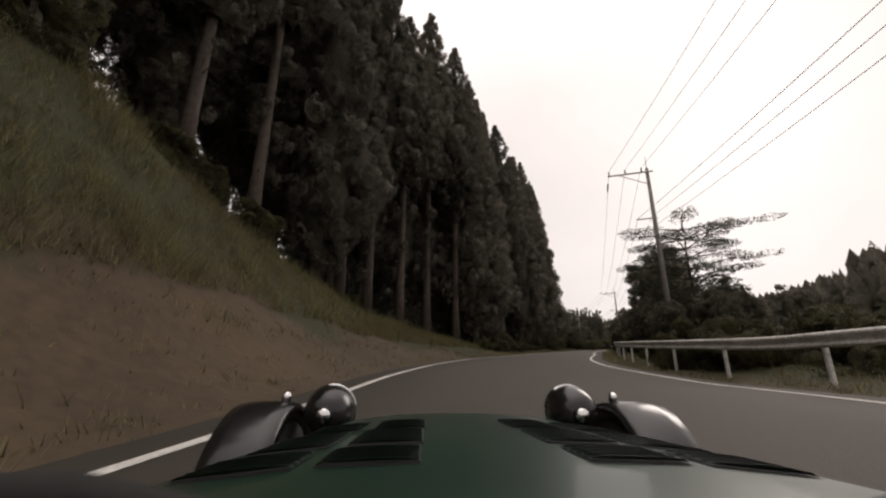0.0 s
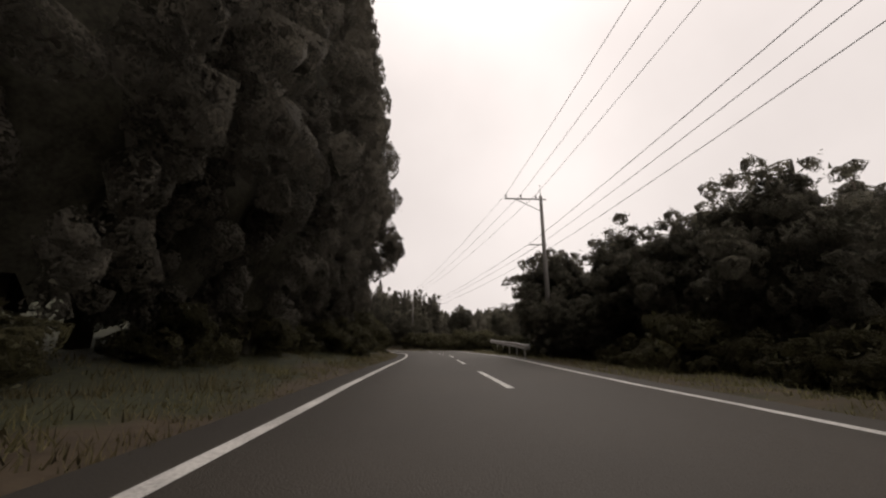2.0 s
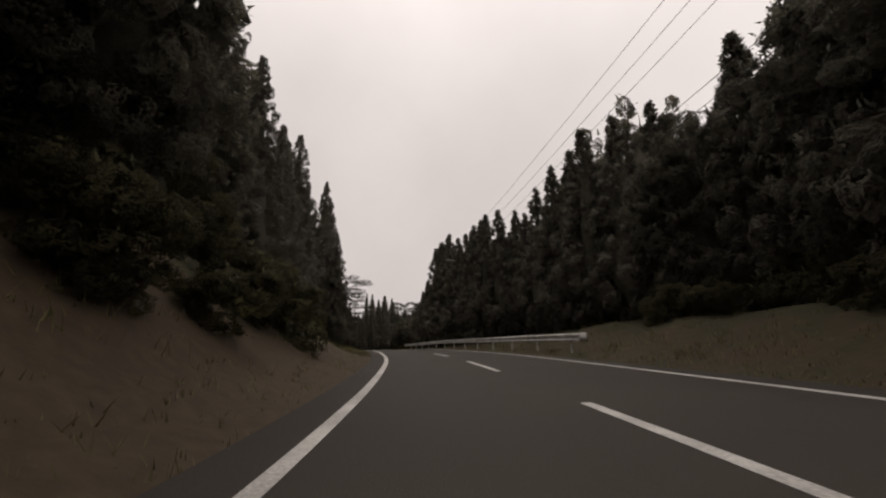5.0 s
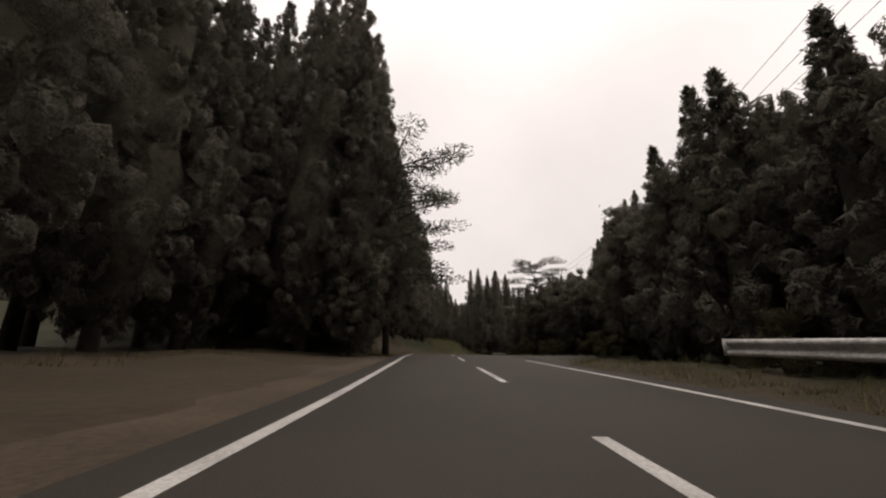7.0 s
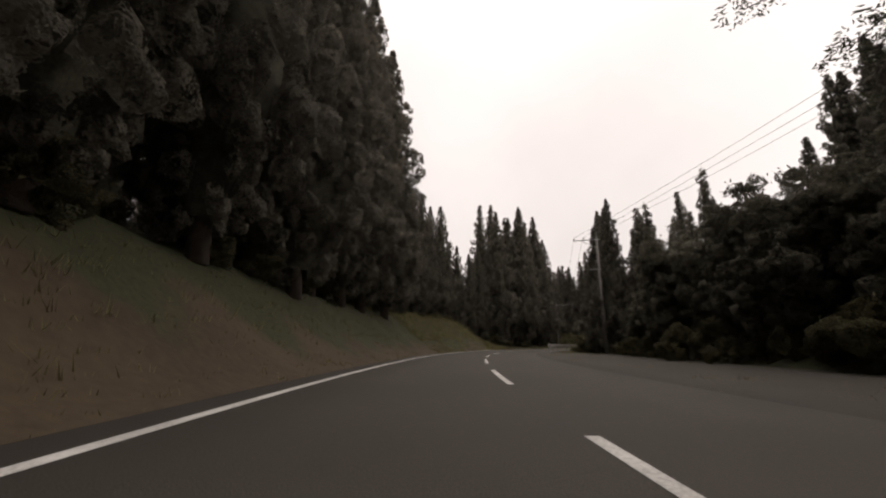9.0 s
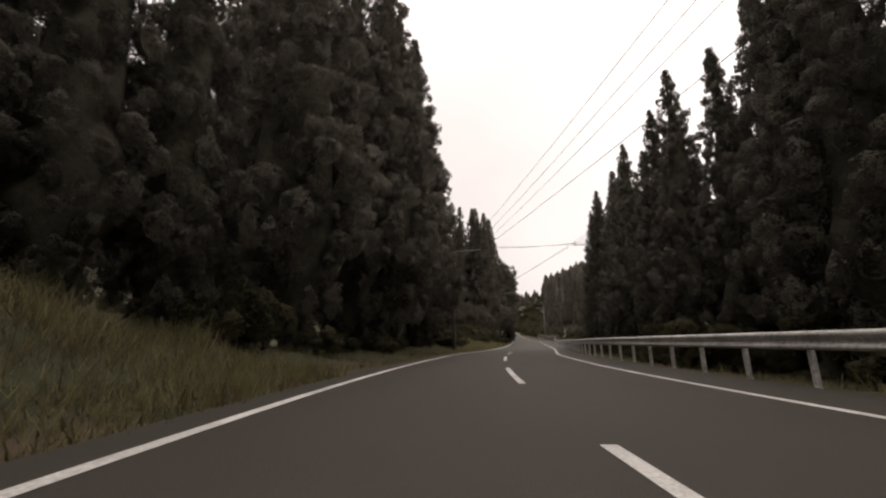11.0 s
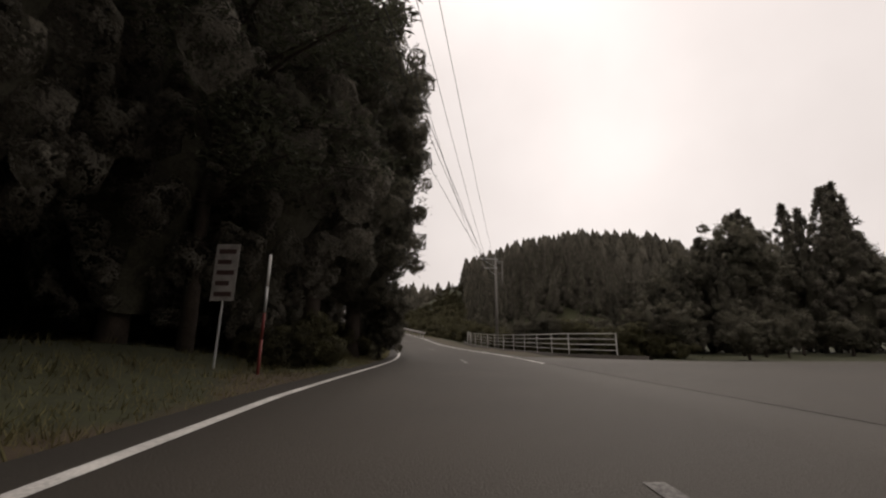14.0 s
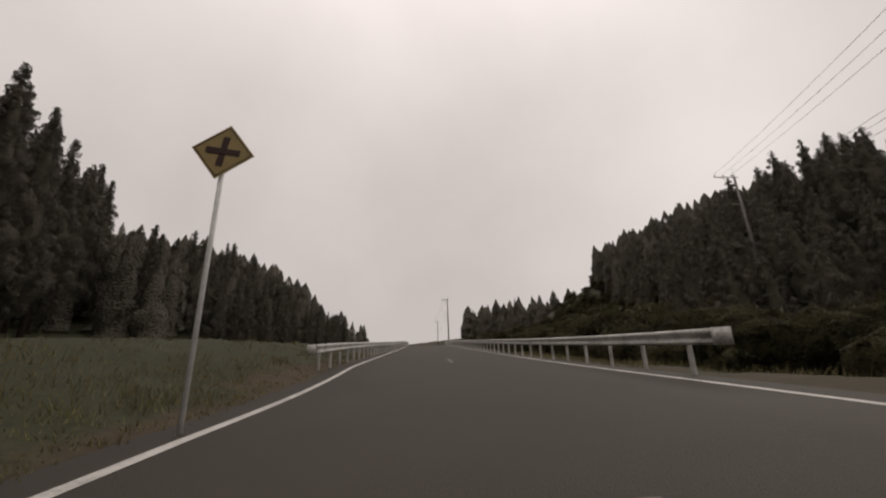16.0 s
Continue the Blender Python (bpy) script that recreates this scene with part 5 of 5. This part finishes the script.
# ---- signs and marker posts ----
M_YELLOW = material("faded_yellow_sign", (0.4, 0.3, 0.13), 0.6, (0.32, 0.24, 0.1), 3.0)
M_SIGN_DARK = material("dark_sign_print", (0.06, 0.03, 0.025), 0.5)
M_WHITE = material("white_enamel", (0.6, 0.6, 0.58), 0.5, (0.42, 0.41, 0.39), 3.0)
M_RED = material("red_enamel", (0.15, 0.025, 0.02), 0.6)
M_BOARD = material("weathered_board", (0.3, 0.28, 0.26), 0.6, (0.16, 0.15, 0.14), 4.0)


def plate(outline, y0, y1):
    """A flat plate: an outline in x and z, from y0 to y1."""
    n = len(outline)
    v = [(x, y0, z) for x, z in outline] + [(x, y1, z) for x, z in outline]
    return v, [tuple(range(n)), tuple(range(2 * n - 1, n - 1, -1))] + [(i, i + n, (i + 1) % n + n, (i + 1) % n) for i in range(n)]


def crossroads_sign(x, y, top):
    gz = land_at(x, y)
    sign = empty("crossroads_sign", "yellow diamond warning sign with a dark cross on a white post", "road sign")
    sign.location, sign.rotation_euler = (x, y, gz), (0, 0, radians(4))
    c = top - gz
    v, f = tube([(0, 0.05, -0.3), (0, 0.05, c + 0.25)], [0.035, 0.035], 10)
    mesh_object("post", v, f, M_WHITE, sign, "white steel post", True)
    r = 0.46
    tip = radians(8)
    turned = lambda pts: [(x * math.cos(tip) + (z - c) * math.sin(tip), c - x * math.sin(tip) + (z - c) * math.cos(tip)) for x, z in pts]
    v, f = plate(turned([(0, c - r), (r, c), (0, c + r), (-r, c)]), -0.012, 0.0)
    mesh_object("panel", v, f, M_YELLOW, sign, "faded yellow diamond panel")
    for a, b in ((r - 0.035, r - 0.055),):
        for i in range(4):
            p = [(0, -1), (1, 0), (0, 1), (-1, 0)]
            q, w = p[i], p[(i + 1) % 4]
            v, f = plate(turned([(q[0] * a, c + q[1] * a), (w[0] * a, c + w[1] * a), (w[0] * b, c + w[1] * b), (q[0] * b, c + q[1] * b)]), -0.016, -0.013)
            mesh_object("border", v, f, M_SIGN_DARK, sign)
    for w, h in ((0.05, 0.25), (0.25, 0.05)):
        v, f = plate(turned([(-w, c - h), (w, c - h), (w, c + h), (-w, c + h)]), -0.017 - 0.004 * (w > 0.1), -0.013)
        mesh_object("cross_bar", v, f, M_SIGN_DARK, sign, "dark bar of the crossroads symbol")


crossroads_sign(18.6, 473.1, 15.84)


def notice_board(s, lat):
    p = at(s, lat)
    gz = land_at(p.x, p.y)
    sign = empty("notice_board", "tall weathered white notice board with dark lines of lettering", "sign")
    sign.location, sign.rotation_euler = (p.x, p.y, gz), (0, 0, heading(s))
    b = p.z + 2.0 - gz
    for x in (0.0,):
        v, f = tube([(x, 0.05, -0.3), (x, 0.05, b + 1.5)], [0.03, 0.03], 8)
        mesh_object("post", v, f, M_STEEL, sign)
    part("board", box(-0.32, 0.32, -0.01, 0.015, b, b + 1.6, 0.004), M_BOARD, sign, "weathered grey-white board")
    for i in range(5):
        z = b + 0.12 + i * 0.3
        part("lettering", box(-0.24, 0.24 - 0.1 * (i % 2), -0.016, -0.012, z, z + 0.13), M_SIGN_DARK, sign, "dark bar of lettering")


notice_board(437, -5.9)


def marker_post(s, lat, h, label, bands):
    p = at(s, lat)
    gz = land_at(p.x, p.y)
    post = empty("marker_post", label, "marker post")
    post.location = (p.x, p.y, gz)
    H = p.z + h - gz
    for i, (u0, u1, mat, name) in enumerate(bands):
        v, f = tube([(0, 0, H * u0 - (0.3 if i == 0 else 0)), (0, 0, H * u1)], [0.04, 0.04], 10)
        mesh_object(name, v, f, mat, post, "", True)


marker_post(437, -4.7, 3.3, "red and white snow marker pole on the verge", [(0, 0.28, M_RED, "red_band"), (0.28, 0.5, M_RED, "red_band"), (0.5, 0.72, M_STEEL, "grey_band"), (0.72, 1.0, M_WHITE, "white_band")])
marker_post(425.7, 9.3, 2.9, "slender white marker post behind the guardrail", [(0, 0.92, M_WHITE, "shaft"), (0.92, 1.0, M_WHITE, "cap")])


# ---- the shed among the grass by the cedars ----
M_PLANK = material("weathered_plank", (0.16, 0.14, 0.115), 0.85, (0.08, 0.068, 0.055), 2.5, 0.4, 30, random_value=0.35, fine=14)
M_SHEET = material("galvanised_roof_sheet", (0.36, 0.35, 0.34), 0.55, (0.2, 0.18, 0.16), 2.0, 0.15, 20, metal=0.3)


def shed(x, y, eave, turn, wide=5.0, deep=4.2, rise=1.25):
    """A plank shed with a sheet-metal gable roof; x, y is its right front corner."""
    ob = empty("shed", "weathered plank shed with a pale sheet-metal gable roof", "shed")
    ob.location, ob.rotation_euler = (x, y, eave), (0, 0, turn)
    floor_z = min(land_at(x, y), land_at(x - wide * math.cos(turn), y - wide * math.sin(turn))) - eave - 0.2
    n = 20
    w = wide / n
    for i in range(n):
        a, b = -wide + i * w, -wide + (i + 1) * w - 0.015
        mid = (a + b) / 2
        top = rise * (1 - abs(mid + wide / 2) / (wide / 2)) - 0.04
        if 7 <= i <= 10:
            continue
        part("plank", box(a, b, 0, 0.025 + 0.01 * (i % 3), floor_z, top, 0.004), M_PLANK, ob)
    part("door", box(-wide + 7 * w, -wide + 11 * w - 0.015, 0.03, 0.06, floor_z, -0.5, 0.004), M_PLANK, ob, "dark plank door")
    part("lintel", box(-wide + 7 * w, -wide + 11 * w - 0.015, 0.01, 0.05, -0.5, rise * 0.6, 0.004), M_PLANK, ob)
    for px in (-wide, -0.09):
        part("corner_post", box(px, px + 0.09, -0.02, 0.09, floor_z, -0.02, 0.006), M_BOARD, ob, "pale corner post")
        part("side_wall", box(px + 0.02, px + 0.07, 0.09, deep, floor_z, -0.02, 0.004), M_PLANK, ob)
    part("back_wall", box(-wide + 0.1, -0.1, deep - 0.05, deep, floor_z, -0.03, 0.004), M_PLANK, ob)
    for side in (-1, 1):
        verts, faces = [], []
        m = 26
        for k in range(m + 1):
            yy = -0.35 + (deep + 0.7) * k / m
            lift = 0.018 * (k % 2)
            for u in (0, 1):
                verts.append((-wide / 2 + side * u * (wide / 2 + 0.35), yy, rise + 0.02 + lift - u * rise * (wide / 2 + 0.35) / (wide / 2)))
        faces = [(2 * k, 2 * k + 1, 2 * k + 3, 2 * k + 2) for k in range(m)]
        roof = mesh_object("roof_sheet", verts, faces, M_SHEET, ob, "corrugated pale roof sheet")
        sol = roof.modifiers.new("thick", "SOLIDIFY")
        sol.thickness = 0.012
        v, f = tube([(-wide / 2, -0.36, rise - 0.05), (-wide / 2 + side * (wide / 2 + 0.35), -0.36, -0.05 - rise * 0.7 / wide)], [0.075, 0.075], 4)
        mesh_object("verge_board", v, f, M_BOARD, ob, "pale verge board")


shed(-16.6, 391.7, 16.1, 0.48, 7.0, 4.6, 1.75)


# ---- black covers on the wires near the poles ----
def wire_cover(a, b):
    v, f = tube([a, a.lerp(b, 0.05), a.lerp(b, 0.95), b], [0.03, 0.055, 0.055, 0.03], 8)
    tagged(mesh_object("wire_cover", v, f, M_WIRE, None, "", True), "black plastic tube clipped round a power line", "wire cover")


for i, k in ((1, 0), (2, 5)):
    p, q = POLES[i][k], POLES[i + 1][k]
    d = (q - p).normalized()
    wire_cover(p + d * 2.0 - Vector((0, 0, 0.05)), p + d * 3.6 - Vector((0, 0, 0.1)))


# ---- the green sports car's front, on the road at the start ----
M_GREEN = material("dark_green_car_paint", (0.009, 0.028, 0.018), 0.36, (0.007, 0.021, 0.013), 1.5, spec=0.35, coat=0.15)
M_BLACK = material("gloss_black_paint", (0.012, 0.011, 0.011), 0.24, spec=0.35, coat=0.15)
M_CHROME = material("chrome", (0.62, 0.62, 0.62), 0.12, (0.5, 0.5, 0.5), 3.0, metal=1.0, spec=0.5)
# near-black that paints the shade inside the bonnet louvres
M_SLOT_SHADE = material("painted_slot_shade", (0.008, 0.008, 0.008), 0.9)
M_RUBBER = material("tyre_rubber", (0.018, 0.017, 0.016), 0.85)


def sports_car():
    car = empty("sports_car", "dark green open sports car with louvred bonnet and separate lamps", "car")
    car.location, car.rotation_euler = (0.13, 0, 0), (radians(3.0), 0, radians(2.9))
    ys = [0.42, 0.6, 0.8, 1.0, 1.2, 1.4, 1.6, 1.75, 1.9, 2.1, 2.3]
    half = [0.60, 0.59, 0.575, 0.55, 0.525, 0.49, 0.45, 0.42, 0.37, 0.29, 0.18]
    tops = [0.700, 0.690, 0.674, 0.656, 0.638, 0.620, 0.604, 0.592, 0.566, 0.51, 0.42]
    cross = [(-1.0, -0.42), (-1.0, -0.16), (-0.97, -0.075), (-0.88, -0.03), (-0.5, -0.006), (-0.2, 0.0), (0.2, 0.0), (0.5, -0.006), (0.88, -0.03), (0.97, -0.075), (1.0, -0.16), (1.0, -0.42)]
    v = [(h * cx, y, t + dz * (h / 0.6)) for y, h, t in zip(ys, half, tops) for cx, dz in cross]
    w = len(cross)
    f = [(i * w + k, i * w + k + 1, (i + 1) * w + k + 1, (i + 1) * w + k) for i in range(7) for k in range(w - 1)]
    bonnet = mesh_object("bonnet", v[:8 * w], f, M_GREEN, car, "dark green louvred bonnet", True)
    f2 = [(i * w + k, i * w + k + 1, (i + 1) * w + k + 1, (i + 1) * w + k) for i in range(3) for k in range(w - 1)] + [tuple(range(3 * w, 4 * w))]
    mesh_object("nose_cone", v[7 * w:], f2, M_GREEN, car, "rounded green nose", True)

    def top_at(x, y):
        h, t = np.interp(y, ys, half), np.interp(y, ys, tops)
        u = abs(x) / h
        return float(t + np.interp(u, [0.2, 0.5, 0.88, 0.97], [0, -0.006, -0.03, -0.075]) * (h / 0.6))

    for sx in (-1, 1):
        for xc, wd in ((0.205, 0.078), (0.4, 0.085)):
            for y0, y1, count in ((0.69, 0.84, 5), (0.89, 1.14, 7), (1.18, 1.42, 7)):
                slim = 1 - 0.22 * (y0 - 0.7)
                # black sheet laid on the closed bonnet, standing in for shade between the louvres
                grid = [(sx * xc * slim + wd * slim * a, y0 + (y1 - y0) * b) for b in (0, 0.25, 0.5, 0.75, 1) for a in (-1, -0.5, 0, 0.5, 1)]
                mesh_object("vent_panel", [(x, y, top_at(x, y) + 0.0012) for x, y in grid], [(5 * j + k, 5 * j + k + 1, 5 * j + k + 6, 5 * j + k + 5) for j in range(4) for k in range(4)], M_SLOT_SHADE, bonnet, "black sheet painted as the shade in the louvre slots")
                for i in range(count):
                    y, dy = y0 + (y1 - y0) * (i + 0.5) / count, (y1 - y0) / count
                    xs = [sx * xc * slim + wd * slim * q for q in (-1, -0.93, -0.5, 0, 0.5, 0.93, 1)]
                    lift = [0.0, 0.006, 0.0085, 0.009, 0.0085, 0.006, 0.0]
                    v = []
                    for x, l in zip(xs, lift):
                        z = top_at(x, y)
                        v += [(x, y - 0.1 * dy, z + 0.0016 + l), (x, y + 0.1 * dy, z + 0.0016 + 0.9 * l), (x, y + 0.3 * dy, z + 0.0016)]
                    mesh_object("louvre", v, [(3 * k + j, 3 * k + 3 + j, 3 * k + 4 + j, 3 * k + 1 + j) for k in range(6) for j in range(2)], M_GREEN, bonnet, "", True)
        # headlamp in its round shell
        hx, hy, hz = sx * 0.495, 1.77, 0.595
        prof = [(-0.10, 0.012), (-0.095, 0.045), (-0.075, 0.072), (-0.04, 0.09), (0.0, 0.097), (0.045, 0.1), (0.06, 0.094)]
        v, f = tube([(hx, hy + a, hz) for a, r in prof], [r for a, r in prof], 24)
        lamp = mesh_object("headlamp", v, f, M_BLACK, car, "gloss black round headlamp shell", True)
        v, f = tube([(hx, hy + 0.05, hz), (hx, hy + 0.068, hz)], [0.103, 0.1], 24)
        mesh_object("rim", v, f, M_CHROME, lamp, "chrome lamp rim", True)
        v, f = tube([(hx, hy - 0.115, hz), (hx, hy - 0.098, hz)], [0.022, 0.034], 12)
        mesh_object("badge", v, f, M_CHROME, lamp, "small chrome stud", True)
        v, f = tube([(hx, hy, hz - 0.09), (hx * 0.86, hy, hz - 0.24)], [0.018, 0.018], 8)
        mesh_object("bracket", v, f, M_BLACK, lamp)
        # wing over the front wheel
        wx, wy, wz, R = sx * 0.72, 1.72, 0.29, 0.35
        v, f = [], []
        angles = [radians(a) for a in range(-5, 176, 12)]
        for a in angles:
            for q, dr in ((-0.115, -0.035), (-0.1, -0.008), (-0.05, 0.0), (0.05, 0.0), (0.1, -0.008), (0.115, -0.035)):
                v.append((wx + q, wy - (R + dr) * math.cos(a), wz + (R + dr) * math.sin(a)))
        f = [(i * 6 + k, i * 6 + k + 1, i * 6 + k + 7, i * 6 + k + 6) for i in range(len(angles) - 1) for k in range(5)]
        wing = mesh_object("wing", v, f, M_BLACK, car, "gloss black cycle wing", True)
        sol = wing.modifiers.new("thick", "SOLIDIFY")
        sol.thickness = 0.006
        v, f = tube([(wx - sx * 0.06, wy + 0.03, wz + R - 0.005), (wx - sx * 0.06, wy + 0.03, wz + R + 0.02), (wx - sx * 0.06, wy + 0.03, wz + R + 0.032)], [0.018, 0.018, 0.008], 10)
        mesh_object("indicator", v, f, M_CHROME, wing, "small chrome-bodied indicator", True)
        # wheel
        ring = [(-0.09, 0.24), (-0.095, 0.27), (-0.07, 0.288), (0.07, 0.288), (0.095, 0.27), (0.09, 0.24)]
        v, f = tube([(wx + a, wy, wz) for a, r in ring], [r for a, r in ring], 24)
        wheel = mesh_object("wheel", v, f, M_RUBBER, car, "black road tyre", True)
        v, f = tube([(wx + sx * 0.06, wy, wz), (wx + sx * 0.1, wy, wz), (wx + sx * 0.105, wy, wz)], [0.19, 0.17, 0.05], 18)
        mesh_object("hub", v, f, M_STEEL, wheel)
        v, f = tube([(wx - sx * 0.08, wy, wz), (sx * 0.2, wy, 0.3)], [0.022, 0.022], 8)
        mesh_object("suspension_arm", v, f, M_BLACK, car)
        # padded edge of the scuttle
        v, f = tube([(sx * 0.62, 0.4, 0.7), (sx * 0.52, 0.4, 0.735), (sx * 0.4, 0.41, 0.735), (sx * 0.3, 0.42, 0.712), (sx * 0.22, 0.43, 0.695)], [0.016, 0.018, 0.017, 0.015, 0.01], 10)
        mesh_object("scuttle_trim", v, f, M_RUBBER, car, "black padded scuttle edge", True)


sports_car()
